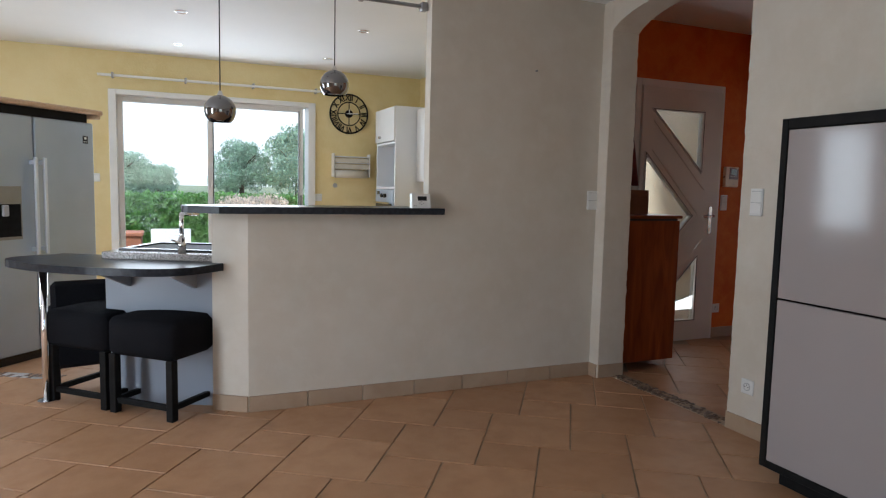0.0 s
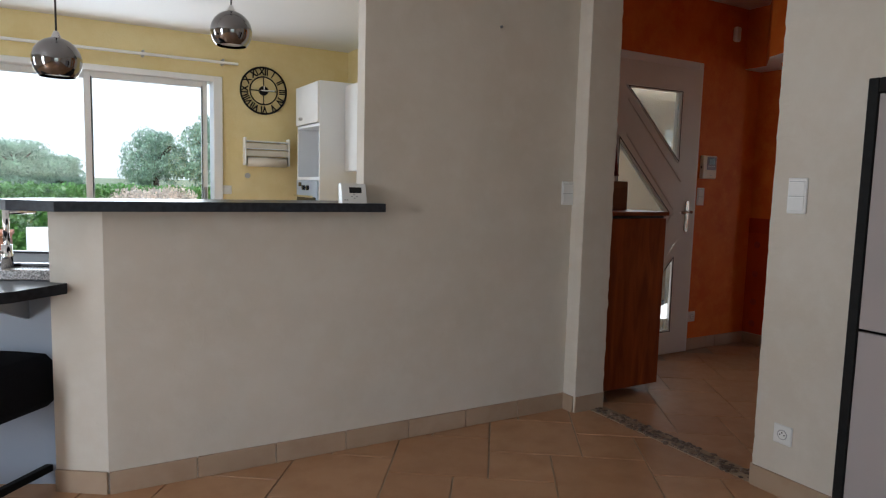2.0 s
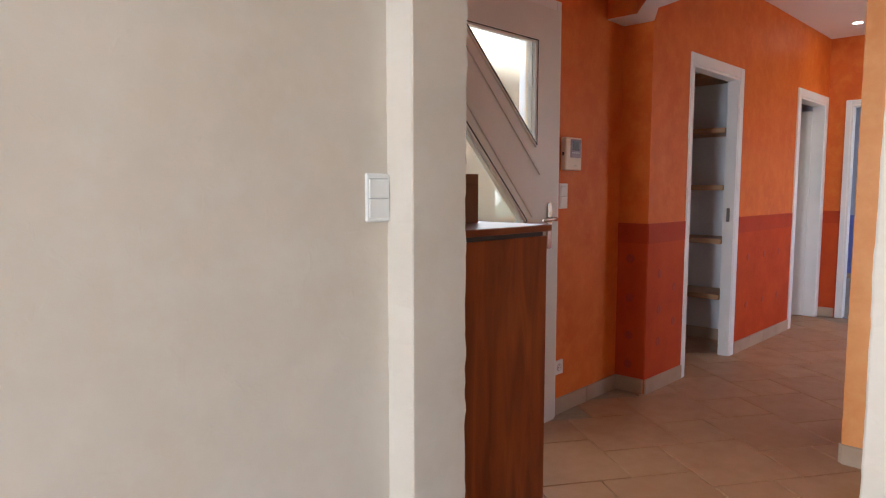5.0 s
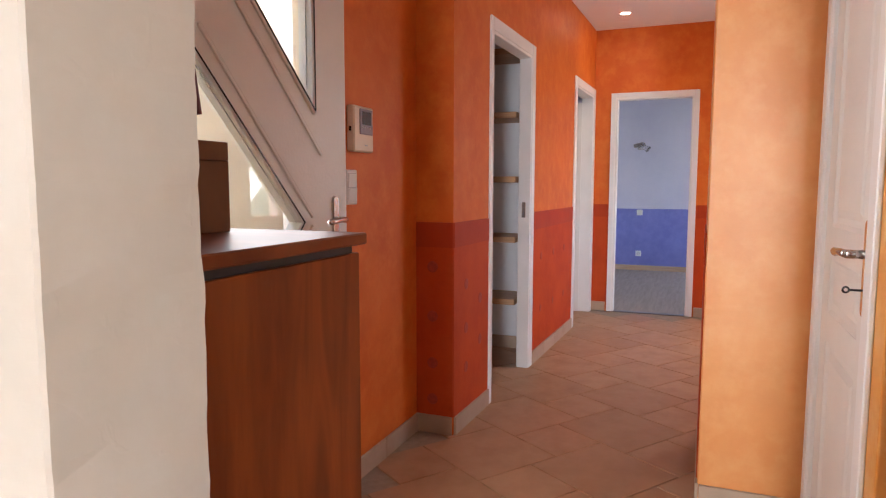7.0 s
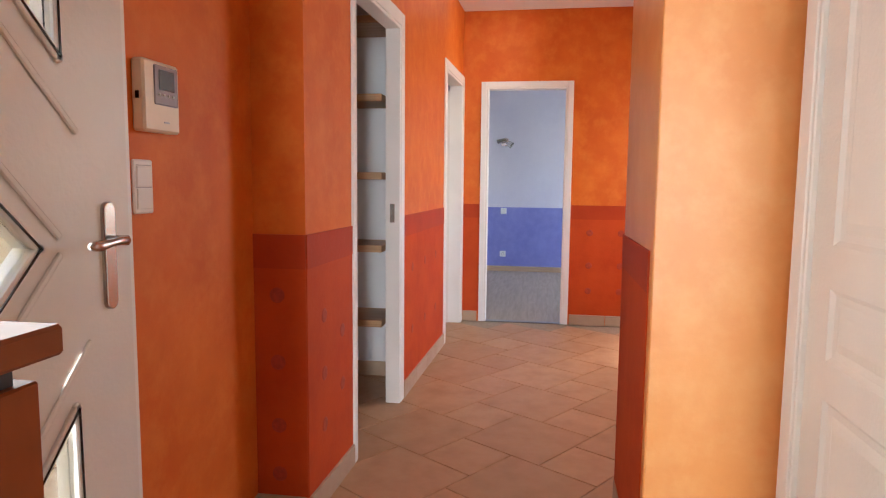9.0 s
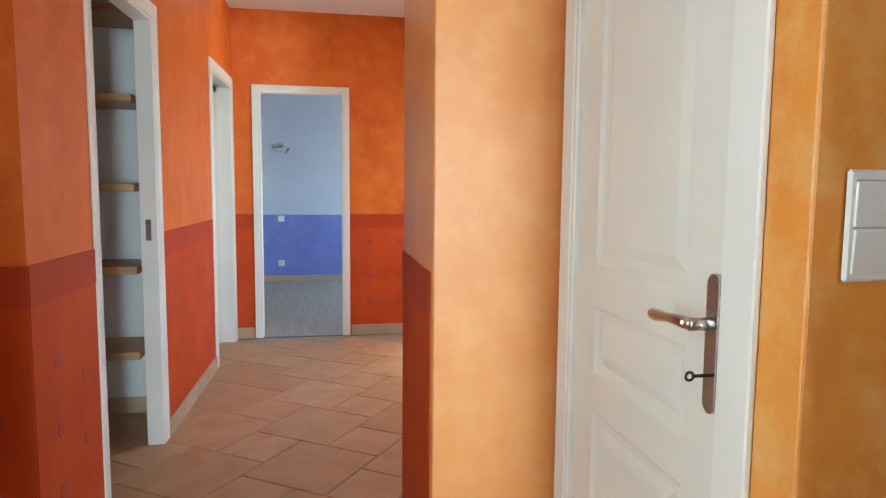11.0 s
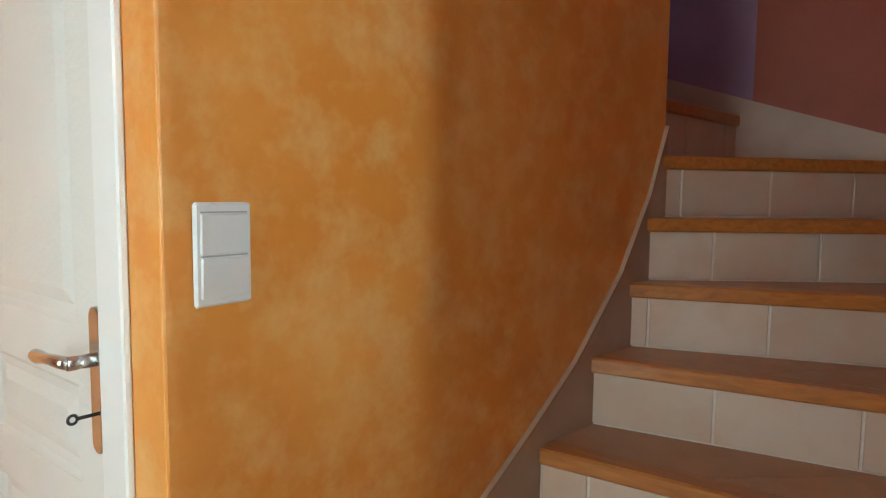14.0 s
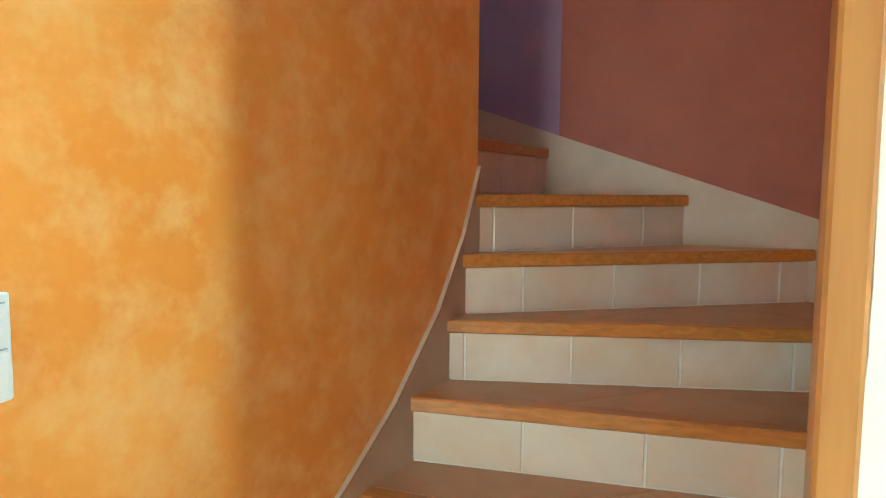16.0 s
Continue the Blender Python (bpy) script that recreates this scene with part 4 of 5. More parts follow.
def outlet(m, label):
    ob = thing("power_outlet", label, "outlet", "outlets", m=m)
    part("plate", B(((-0.040, -0.009, -0.040), (0.040, 0.0, 0.040)), bevel=0.004), PLASTIC, ob)
    bm = bmesh.new()
    bmesh.ops.create_cone(bm, cap_ends=True, segments=24, radius1=0.021, radius2=0.021, depth=0.002, matrix=Matrix.Translation((0, -0.0095, 0)) @ Matrix.Rotation(radians(90), 4, 'X'))
    part("socket", bm, GREYPL, ob, "round recessed socket")
    bm = bmesh.new()
    bmesh.ops.create_cone(bm, cap_ends=True, segments=24, radius1=0.017, radius2=0.017, depth=0.002, matrix=Matrix.Translation((0, -0.0102, 0)) @ Matrix.Rotation(radians(90), 4, 'X'))
    part("socket_face", bm, PLASTIC, ob)
    for x, z in ((-0.0095, 0), (0.0095, 0), (0, 0.009)):
        cyl_bm = cyl(bmesh.new(), (x, -0.0106, z), (x, -0.0122, z), 0.0026, 8)
        part("pin_hole", cyl_bm, BLACK, ob)
    return ob


switch_plate(pose(3.206, 3.58, 1.213), "white double light switch on the cream wall", 0.128, w=0.042)
switch_plate(pose(3.36, 2.372, 1.235, 0, 0, -90), "white double light switch on the wall beside the arch", 0.142)
outlet(pose(3.36, 2.352, 0.262, 0, 0, -90), "white power socket low on the cream wall")
switch_plate(pose(5.06, 4.2, 1.200), "white double light switch under the door intercom", 0.135)
outlet(pose(5.044, 4.2, 0.263), "white power socket low on the orange wall")
switch_plate(pose(4.460, 2.461, 1.217, 0, 0, -86.5), "white double light switch on the orange stair wall", w=0.049)
outlet(pose(12.494, 3.756, 0.243, 0, 0, -90), "white power socket on the blue wall")
switch_plate(pose(12.494, 3.754, 0.832, 0, 0, -90), "small white switch on the blue wall", 0.08, False)
switch_plate(pose(2.10, 7.02, 1.14), "small white switch beside the patio window", 0.08, False)
switch_plate(pose(-0.06, 7.02, 1.30), "small white switch beside the patio window", 0.08, False)

ic = thing("door_intercom", "cream video door intercom with a small grey screen", "intercom", m=pose(5.112, 4.2, 1.425))
part("case", B(((-0.078, -0.035, -0.088), (0.078, 0.0, 0.088)), bevel=0.006), plain("cream_plastic", (0.76, 0.64, 0.47), 0.35), ic)
part("screen_panel", B(((-0.036, -0.0375, -0.020), (0.066, -0.034, 0.078)), bevel=0.003), plain("mauve_grey_plastic", (0.24, 0.19, 0.21), 0.35), ic, "mauve grey control panel")
part("screen", B(((-0.018, -0.039, 0.018), (0.050, -0.037, 0.068)), bevel=0.001), BLACK, ic, "dark glass screen")
for i in range(4):
    part("button", cyl(bmesh.new(), (-0.018 + i * 0.02, -0.037, 0.006), (-0.018 + i * 0.02, -0.0405, 0.006), 0.0035, 10), PLASTIC, ic)
part("side_slot", B(((-0.0790, -0.022, -0.010), (-0.0775, -0.012, 0.008))), BLACK, ic)
part("emblem", B(((0.004, -0.0362, -0.064), (0.026, -0.0345, -0.060))), GREYPL, ic)

det = thing("wall_detector", "small white detector high on the orange wall", "detector", m=pose(5.343, 4.2, 2.45))
part("case", B(((-0.03, -0.04, -0.055), (0.03, 0.0, 0.055)), bevel=0.01), PLASTIC, det)

sc = thing("wall_lamp", "small brushed metal wall spotlight in the bedroom", "wall lamp", m=pose(12.5, 3.755, 1.765, 0, 0, -90))
part("base", B(((-0.05, -0.02, -0.05), (0.05, 0.0, 0.05)), bevel=0.004), NICKEL, sc)
part("arm", cyl(bmesh.new(), (0, -0.02, 0), (0, -0.09, 0.02), 0.012, 10), NICKEL, sc)
part("head", cyl(bmesh.new(), (-0.09, -0.09, 0.0), (0.03, -0.12, 0.035), 0.03, 14, 0.022), NICKEL, sc)
part("shade", cyl(bmesh.new(), (0.02, -0.10, 0.01), (0.10, -0.13, -0.05), 0.02, 14, 0.045), FROST, sc, "frosted glass shade")


def downlight(x, y, z, lit=False, label="round recessed ceiling spotlight, switched off"):
    ob = thing("ceiling_spotlight", label, "ceiling light", "recessed ceiling spotlights", m=pose(x, y, z))
    bm = bmesh.new()
    for i in range(20):
        a0, a1 = i * math.pi / 10, (i + 1) * math.pi / 10
        cyl(bm, (0.042 * math.cos(a0), 0.042 * math.sin(a0), -0.002), (0.042 * math.cos(a1), 0.042 * math.sin(a1), -0.002), 0.006, 6)
    part("ring", bm, CHROME if not lit else PLASTIC, ob)
    part("bulb", cyl(bmesh.new(), (0, 0, -0.001), (0, 0, -0.005), 0.036, 18), LAMPGLOW if lit else GREYPL, ob)
    if lit:
        d = bpy.data.lights.new("spot_bulb", 'SPOT')
        d.energy, d.spot_size, d.spot_blend, d.color, d.shadow_soft_size = 1.0, radians(125), 1.0, (1.0, 0.83, 0.6), 0.06
        l = new("spot_bulb", d)
        l.matrix_world = look((x, y, z - 0.02), (x, y, 0))
    return ob


downlight(8.64, 3.588, HC, True, "lit round recessed ceiling spotlight")
for x, y in ((0.675, 5.15), (0.68, 6.37), (2.03, 5.08), (2.04, 6.35)):
    downlight(x, y, LC)

# closet shelves
for z in (0.43, 0.86, 1.27, 1.70, 2.12):
    sh = thing("shelf", "plain pine shelf in the store cupboard", "shelf", "cupboard shelves")
    part("board", B(((7.10, 4.10, z - 0.04), (7.459, 4.94, z)), bevel=0.003), SHELFWOOD, sh)
    part("batten", B(((7.12, 4.925, z - 0.07), (7.455, 4.949, z - 0.0405))), SHELFWOOD, sh)

# ---- hall furniture ----
sb = thing("shoe_cabinet", "tall mahogany veneer shoe cabinet on small steel feet", "cabinet")
part("body", B(((3.50, 3.555, 0.06), (3.970, 4.135, 1.074)), bevel=0.002), MAHOGANY, sb)
part("recess_strip", B(((3.505, 3.563, 1.074), (3.955, 4.13, 1.090))), DARKGAP, sb, "dark shadow gap under the top")
part("top", B(((3.495, 3.545, 1.090), (3.985, 4.140, 1.113)), bevel=0.003), MAHTOP, sb)
for z0, z1 in ((0.09, 0.55), (0.56, 1.06)):
    fr = part("flap", B(((3.9705, 3.575, z0), (3.985, 4.115, z1)), bevel=0.002), MAHOGANY, sb)
    part("handle", B(((3.985, 3.62, z1 - 0.05), (3.997, 4.07, z1 - 0.035)), bevel=0.003), NICKEL, fr)
for x, y in ((3.54, 3.60), (3.94, 3.60), (3.54, 4.09), (3.94, 4.09)):
    part("foot", cyl(bmesh.new(), (x, y, 0), (x, y, 0.06), 0.014, 14), CHROME, sb, "short round chrome foot")
cb = thing("cardboard_box", "brown cardboard box on the shoe cabinet", "box")
part("carton", B(((3.52, 3.80, 1.1135), (3.888, 4.09, 1.255)), bevel=0.003), CARDBOARD, cb)
part("lid", prism(bmesh.new(), [(3.516, 3.796), (3.880, 3.796), (3.868, 4.094), (3.516, 4.094)], 1.255, 1.290), CARDBOARD, cb, "overlapping cardboard lid")


def coat():
    bm = bmesh.new()
    rows = []
    for i in range(19):
        k = i / 18
        z = 2.20 - 0.88 * k
        wy = 0.05 + 0.15 * min(1, k * 2.2)
        dx = 0.05 + 0.20 * k ** 0.8
        ring = []
        for j in range(28):
            a = j / 28 * 2 * math.pi
            f = 1 + 0.10 * math.sin(a * 7 + k * 2) * k
            ring.append(bm.verts.new((3.472 + dx * 0.5 + dx * 0.5 * math.cos(a) * f, 3.85 + wy * math.sin(a) * f, z)))
        rows.append(ring)
    for a, b in zip(rows, rows[1:]):
        for j in range(28):
            bm.faces.new((a[j], a[(j + 1) % 28], b[(j + 1) % 28], b[j]))
    bm.faces.new(rows[0])
    bm.faces.new(rows[-1][::-1])
    bmesh.ops.recalc_face_normals(bm, faces=bm.faces)
    return bm


ct = thing("coat", "dark red coat hanging on the hall wall above a box", "coat")
part("cloth", coat(), plain("dark_red_cloth", (0.11, 0.012, 0.012), 0.9, vary=0.3, scale=25, bump=0.3), ct, smooth=True)
part("hook", cyl(bmesh.new(), (3.489, 3.85, 2.20), (3.55, 3.85, 2.22), 0.008, 8), NICKEL, ct)

# ---- living room: tall cabinet ----
tc = thing("tall_cabinet", "tall cabinet with glossy taupe doors in a black frame", "cabinet")
X0, X1, Y0, Y1, Z0, Z1 = 2.981, 3.355, 1.00, 1.945, 0.062, 1.60
for lo, hi in (((X0, Y1 - 0.032, Z0), (X1, Y1, Z1)), ((X0, Y0, Z0), (X1, Y0 + 0.032, Z1)), ((X0, Y0 + 0.032, Z1 - 0.045), (X1, Y1 - 0.032, Z1)), ((X0, Y0 + 0.032, Z0), (X1, Y1 - 0.032, Z0 + 0.032)), ((X1 - 0.02, Y0 + 0.032, Z0 + 0.032), (X1, Y1 - 0.032, Z1 - 0.045))):
    part("frame_panel", B((lo, hi), bevel=0.003), BLACKMAT, tc, "black lacquered frame")
part("plinth", B(((X0 + 0.04, Y0 + 0.08, 0), (X1 - 0.02, Y1 - 0.08, Z0))), BLACKMAT, tc)
for z0, z1 in ((Z0 + 0.034, 0.820), (0.829, Z1 - 0.048)):
    part("door", B(((X0 + 0.004, Y0 + 0.034, z0), (X0 + 0.022, Y1 - 0.034, z1)), bevel=0.002), TAUPE, tc, "glossy taupe lacquered door")

# ---- kitchen ----
bar = thing("bar_top", "dark slate-coloured bar top on the half-height wall", "bar top")
def smooth_loop(pts, n=6):
    """Rounds a closed outline."""
    out = []
    k = len(pts)
    for i in range(k):
        p0, p1, p2, p3 = (Vector(pts[(i + j - 1) % k]) for j in range(4))
        for s in range(n):
            t = s / n
            out.append(tuple(0.5 * ((2 * p1) + (p2 - p0) * t + (2 * p0 - 5 * p1 + 4 * p2 - p3) * t * t + (3 * p1 - p0 - 3 * p2 + p3) * t ** 3)))
    return out


def arc(cx, cy, r, a0, a1, n=8):
    return [(cx + r * math.cos(radians(a0 + (a1 - a0) * i / n)), cy + r * math.sin(radians(a0 + (a1 - a0) * i / n))) for i in range(n + 1)]


part("slab", prism(bmesh.new(), [(2.085, 3.497), (2.085, 3.579), (2.008, 3.579), (2.008, 3.87)] + arc(0.79, 3.70, 0.17, 90, 215, 10) + [(0.80, 3.497)], 1.112, 1.150), DARKTOP, bar)
tb = thing("breakfast_table", "rounded dark breakfast table fixed to the counter on a chrome leg", "table")
TX = -0.032
OUT = [(0.83, 3.72), (0.864, 3.655)] + [tuple(p) for p in smooth_loop([(0.864, 3.655), (0.70, 3.51), (0.54, 3.48), (0.364, 3.545), (0.109, 3.693), (-0.10, 3.89), (-0.235, 4.10), (-0.20, 4.24), (-0.03, 4.32), (0.10, 4.33)], 3)[3:27]] + [(0.10, 4.33), (0.245, 4.24), (0.25, 4.04)]
part("tabletop", prism(bmesh.new(), [(x + TX, y) for x, y in OUT], 0.792, 0.832), DARKTOP, tb)
part("leg", cyl(bmesh.new(), (-0.095, 4.14, 0), (-0.095, 4.14, 0.792), 0.021, 20), CHROME, tb, "round chrome leg", smooth=True)
part("foot_plate", cyl(bmesh.new(), (-0.095, 4.14, 0), (-0.095, 4.14, 0.012), 0.05, 20), CHROME, tb)
KC = pose(0.218, 4.025, 0, 0, 0, -26.5)
for x in (0.14, 0.52):
    part("bracket", prism(bmesh.new(), [(0, 0), (0.0, 0.115), (-0.27, 0.115), (-0.27, 0.10)], -0.012, 0.012), BRACKET, tb, "grey steel shelf bracket").matrix_basis = KC @ pose(x, 0.012, 0.6765, 90, 0, 90)
kc = thing("kitchen_counter", "white counter unit with a speckled granite worktop edge", "kitchen counter", m=KC)
# back panel coloured as if in shade
part("back_panel", B(((0.0, 0.012, 0.0), (0.622, 0.03, 0.83)), bevel=0.002), PANELSHADE, kc)
part("side_panel", B(((0.0, 0.031, 0.0), (0.018, 0.60, 0.83)), bevel=0.002), PANELWHITE, kc)
part("worktop", B(((-0.01, -0.005, 0.832), (0.655, 0.64, 0.872)), bevel=0.004), GRANITE, kc, "speckled granite-look worktop")
snk = thing("kitchen_sink", "black inset sink in the granite worktop", "sink", m=KC)
part("rim", B(((0.03, 0.10, 0.872), (0.62, 0.14, 0.884)), ((0.03, 0.52, 0.872), (0.62, 0.56, 0.884)), ((0.03, 0.14, 0.872), (0.07, 0.52, 0.884)), ((0.58, 0.14, 0.872), (0.62, 0.52, 0.884)), bevel=0.003), BLACK, snk)
part("basin", B(((0.07, 0.14, 0.8722), (0.58, 0.52, 0.876))), BLACKMAT, snk)
fc = thing("kitchen_tap", "chrome mixer tap beside the sink", "tap", m=KC @ pose(0.42, 0.075, 0.872))
part("body", cyl(bmesh.new(), (0, 0, 0), (0, 0, 0.09), 0.022, 18, 0.019), CHROME, fc, smooth=True)
part("spout_pipe", cyl(cyl(bmesh.new(), (0, 0, 0.09), (0, 0, 0.225), 0.012, 16), (0, 0, 0.22), (0.02, 0.16, 0.215), 0.011, 16), CHROME, fc, smooth=True)
part("lever", cyl(bmesh.new(), (0, -0.01, 0.055), (-0.035, -0.05, 0.075), 0.008, 10), CHROME, fc)


def cube_stool(m, label):
    ob = thing("stool", label, "stool", "stools at the breakfast table", m=m)
    bm = B(((-0.226, -0.226, 0.325), (0.226, 0.226, 0.535)), bevel=0.030)
    bmesh.ops.subdivide_edges(bm, edges=[e for e in bm.edges if e.calc_length() > 0.2], cuts=3, use_grid_fill=True)
    for v in bm.verts:
        if v.co.z > 0.5:
            v.co.z += 0.015 * (1 - (abs(v.co.x) / 0.23) ** 2) * (1 - (abs(v.co.y) / 0.23) ** 2)
    part("seat", bm, FABRIC, ob, "charcoal fabric padded seat", smooth=True)
    for x in (-0.195, 0.195):
        for y in (-0.195, 0.195):
            part("leg", B(((x - 0.022, y - 0.022, 0), (x + 0.022, y + 0.022, 0.33)), bevel=0.003), BLACKMAT, ob)
    for s in (-0.195, 0.195):
        part("stretcher", B(((-0.171, s - 0.013, 0.055), (0.171, s + 0.013, 0.085)), bevel=0.002), BLACKMAT, ob)
        part("stretcher", B(((s - 0.013, -0.171, 0.055), (s + 0.013, 0.171, 0.085)), bevel=0.002), BLACKMAT, ob)
    return ob


s1 = cube_stool(pose(0.550, 3.845, 0, 0, 0, -43), "charcoal fabric cube stool on black wooden legs")
copy_thing(s1, pose(0.215, 4.165, 0, 0, 0, -43))
ch = thing("low_chair", "black upholstered low-backed chair beside the table", "chair", m=pose(0.09, 4.46, 0, 0, 0, 12))
part("seat", B(((-0.20, 0.0, 0.28), (0.20, 0.40, 0.45)), bevel=0.025), FABRIC, ch)
part("backrest", B(((-0.20, -0.055, 0.12), (0.20, 0.0, 0.66)), bevel=0.026), FABRIC, ch)
for x in (-0.18, 0.18):
    for y in (-0.03, 0.37):
        part("leg", B(((x - 0.02, y - 0.02, 0), (x + 0.02, y + 0.02, 0.29))), BLACKMAT, ch)

FR = pose(-0.28, 5.21, 0, 0, 0, 48)
fg = thing("fridge", "brushed steel side-by-side fridge with long bar handles", "fridge", m=FR)
part("body", B(((-0.408, 0.06, 0.03), (0.498, 0.70, 1.69)), bevel=0.004), GREYMETAL, fg)
part("plinth_grille", B(((-0.40, 0.03, 0.0), (0.49, 0.08, 0.06))), BLACK, fg)
for x0, x1, hx in ((-0.41, -0.004, -0.035), (0.004, 0.50, 0.035)):
    dr = part("door", B(((x0, 0.0, 0.065), (x1, 0.055, 1.70)), bevel=0.008), STEEL, fg)
    hd = bmesh.new()
    box(hd, (hx - 0.013, -0.062, 0.75), (hx + 0.013, -0.042, 1.42), 0.005)
    box(hd, (hx - 0.010, -0.045, 0.77), (hx + 0.010, 0.002, 0.80), 0.003)
    box(hd, (hx - 0.010, -0.045, 1.37), (hx + 0.010, 0.002, 1.40), 0.003)
    part("handle", hd, SATIN, dr, "long satin steel bar handle")
dp = part("dispenser", B(((-0.33, -0.006, 0.86), (-0.11, 0.0, 1.22)), bevel=0.003), GREYMETAL, fg, "grey water and ice dispenser")
part("recess", B(((-0.318, -0.0075, 0.88), (-0.122, -0.006, 1.10))), BLACKMAT, dp)
part("nozzle", B(((-0.26, -0.030, 1.02), (-0.22, -0.008, 1.095)), bevel=0.004), GREYPL, dp)
part("badge", B(((0.40, -0.002, 1.545), (0.445, 0.0, 1.60))), BLACK, fg)
part("badge_mark", B(((0.412, -0.0032, 1.575), (0.432, -0.002, 1.592)), ((0.406, -0.0032, 1.555), (0.44, -0.002, 1.56))), PLASTIC, fg)
cn = thing("fridge_cornice", "pale beech shelf board above the fridge", "shelf", m=FR)
part("board", B(((-0.46, -0.04, 1.765), (0.56, 0.66, 1.800)), bevel=0.008), LIGHTWOOD, cn)
part("end_moulding", B(((0.50, -0.03, 1.735), (0.545, 0.62, 1.764)), bevel=0.006), LIGHTWOOD, cn)
part("filler", B(((-0.42, 0.02, 1.69), (0.46, 0.60, 1.764))), BLACKMAT, cn, "dark filler panel")
part("side", B(((0.502, 0.10, 0.0), (0.520, 0.68, 1.735))), PANELWHITE, cn)
part("side", B(((-0.45, 0.10, 0.0), (-0.432, 0.68, 1.764))), PANELWHITE, cn)


def pendant(x, y, z, label):
    ob = thing("pendant_lamp", label, "pendant lamp", "chrome pendant lamps")
    bm = bmesh.new()
    bmesh.ops.create_uvsphere(bm, u_segments=32, v_segments=20, radius=0.083, matrix=Matrix.Translation((x, y, z)))
    cut = [v for v in bm.verts if v.co.z < z - 0.066]
    bmesh.ops.delete(bm, geom=cut, context='VERTS')
    part("shade", bm, SMOKE, ob, "polished smoky chrome ball shade", smooth=True)
    part("bulb", cyl(bmesh.new(), (x, y, z - 0.05), (x, y, z - 0.045), 0.05, 20), PLASTIC, ob)
    part("cap", cyl(bmesh.new(), (x, y, z + 0.080), (x, y, z + 0.105), 0.018, 14, 0.008), CHROME, ob)
    part("cord", cyl(bmesh.new(), (x, y, z + 0.10), (x, y, LC - 0.02), 0.0035, 8), BLACK, ob)
    part("canopy", cyl(bmesh.new(), (x, y, LC - 0.025), (x, y, LC), 0.04, 16), CHROME, ob)
    return ob


pendant(0.823, 3.66, 1.66, "chrome ball pendant lamp hanging low over the bar")
pendant(1.447, 3.66, 1.848, "chrome ball pendant lamp hanging over the bar")
rd = thing("metal_rail", "grey metal rail with hooks under the ceiling", "rail")
part("rod", cyl(bmesh.new(), (1.20, 3.66, 2.352), (2.0, 3.66, 2.352), 0.011, 14), GREYMETAL, rd)
for x in (1.30, 1.60):
    part("hanger", cyl(bmesh.new(), (x, 3.66, 2.352), (x, 3.66, LC), 0.008, 10), GREYMETAL, rd)
    part("clamp", B(((x - 0.014, 3.642, 2.335), (x + 0.014, 3.678, 2.37)), bevel=0.003), GREYMETAL, rd)
part("end_cap", B(((1.965, 3.635, 2.325), (2.008, 3.685, 2.375)), bevel=0.005), GREYMETAL, rd)


# wall clock
def roman(text, m, parent):
    cu = bpy.data.curves.new("numeral", 'FONT')
    cu.body, cu.size, cu.extrude, cu.offset, cu.align_x, cu.align_y = text, 0.088, 0.003, 0.0022, 'CENTER', 'CENTER'
    tmp = new("numeral_curve", cu)
    me = bpy.data.meshes.new_from_object(tmp.evaluated_get(bpy.context.evaluated_depsgraph_get()))
    bpy.data.objects.remove(tmp)
    me.materials.append(BLACKMAT)
    ob = new("numeral", me)
    ob.parent = parent
    ob.matrix_basis = m
    return ob


ck = thing("wall_clock", "round black iron wall clock with Roman numerals", "clock", m=pose(2.432, 7.0, 2.062))
for r, w in ((0.211, 0.0085), (0.126, 0.006)):
    bm = bmesh.new()
    for i in range(48):
        a0, a1 = i * math.pi / 24, (i + 1) * math.pi / 24
        cyl(bm, (r * math.cos(a0), 0, r * math.sin(a0)), (r * math.cos(a1), 0, r * math.sin(a1)), w, 6)
    part("ring", bm, BLACKMAT, ck)
for i, s in enumerate(("XII", "I", "II", "III", "IV", "V", "VI", "VII", "VIII", "IX", "X", "XI")):
    a = radians(-30 * i)
    roman(s, Matrix.Rotation(-a, 4, 'Y') @ Matrix.Translation((0, -0.002, 0.170)) @ Matrix.Rotation(radians(90), 4, 'X') @ Matrix.Diagonal((0.8, 1.0, 1.0, 1.0)), ck)
part("hub", cyl(bmesh.new(), (0, -0.012, 0), (0, 0.012, 0), 0.042, 24), BLACKMAT, ck)
part("bars", B(((-0.128, -0.003, -0.004), (0.128, 0.003, 0.004)), ((-0.004, -0.003, -0.128), (0.004, 0.003, 0.128))), BLACKMAT, ck)
part("hand_hour", B(((0.0, -0.016, -0.005), (0.100, -0.013, 0.005)), m=Matrix.Rotation(radians(-3), 4, 'Y')), PLASTIC, ck, "pale hour pointer")
part("hand_minute", B(((-0.004, -0.019, 0.0), (0.004, -0.016, 0.045)), ((-0.03, -0.019, -0.004), (0.03, -0.016, 0.004))), PLASTIC, ck, "pale minute pointer")

rk = thing("paper_roll_holder", "cream wall rack holding kitchen rolls", "rack", m=pose(2.452, 7.02, 1.49))
part("shelf", B(((-0.205, -0.09, 0.095), (0.205, 0.0, 0.108)), ((-0.205, -0.09, 0.03), (0.205, 0.0, 0.040)), bevel=0.002), WHITE, rk)
part("box_front", B(((-0.20, -0.085, 0.042), (0.20, -0.075, 0.085)), ((-0.20, -0.085, -0.035), (0.20, -0.075, 0.02)), bevel=0.003), plain("cream_metal", (0.62, 0.57, 0.46), 0.4), rk)
for x in (-0.208, 0.196):
    part("side", B(((x, -0.095, -0.12), (x + 0.012, 0.0, 0.135)), bevel=0.002), WHITE, rk)
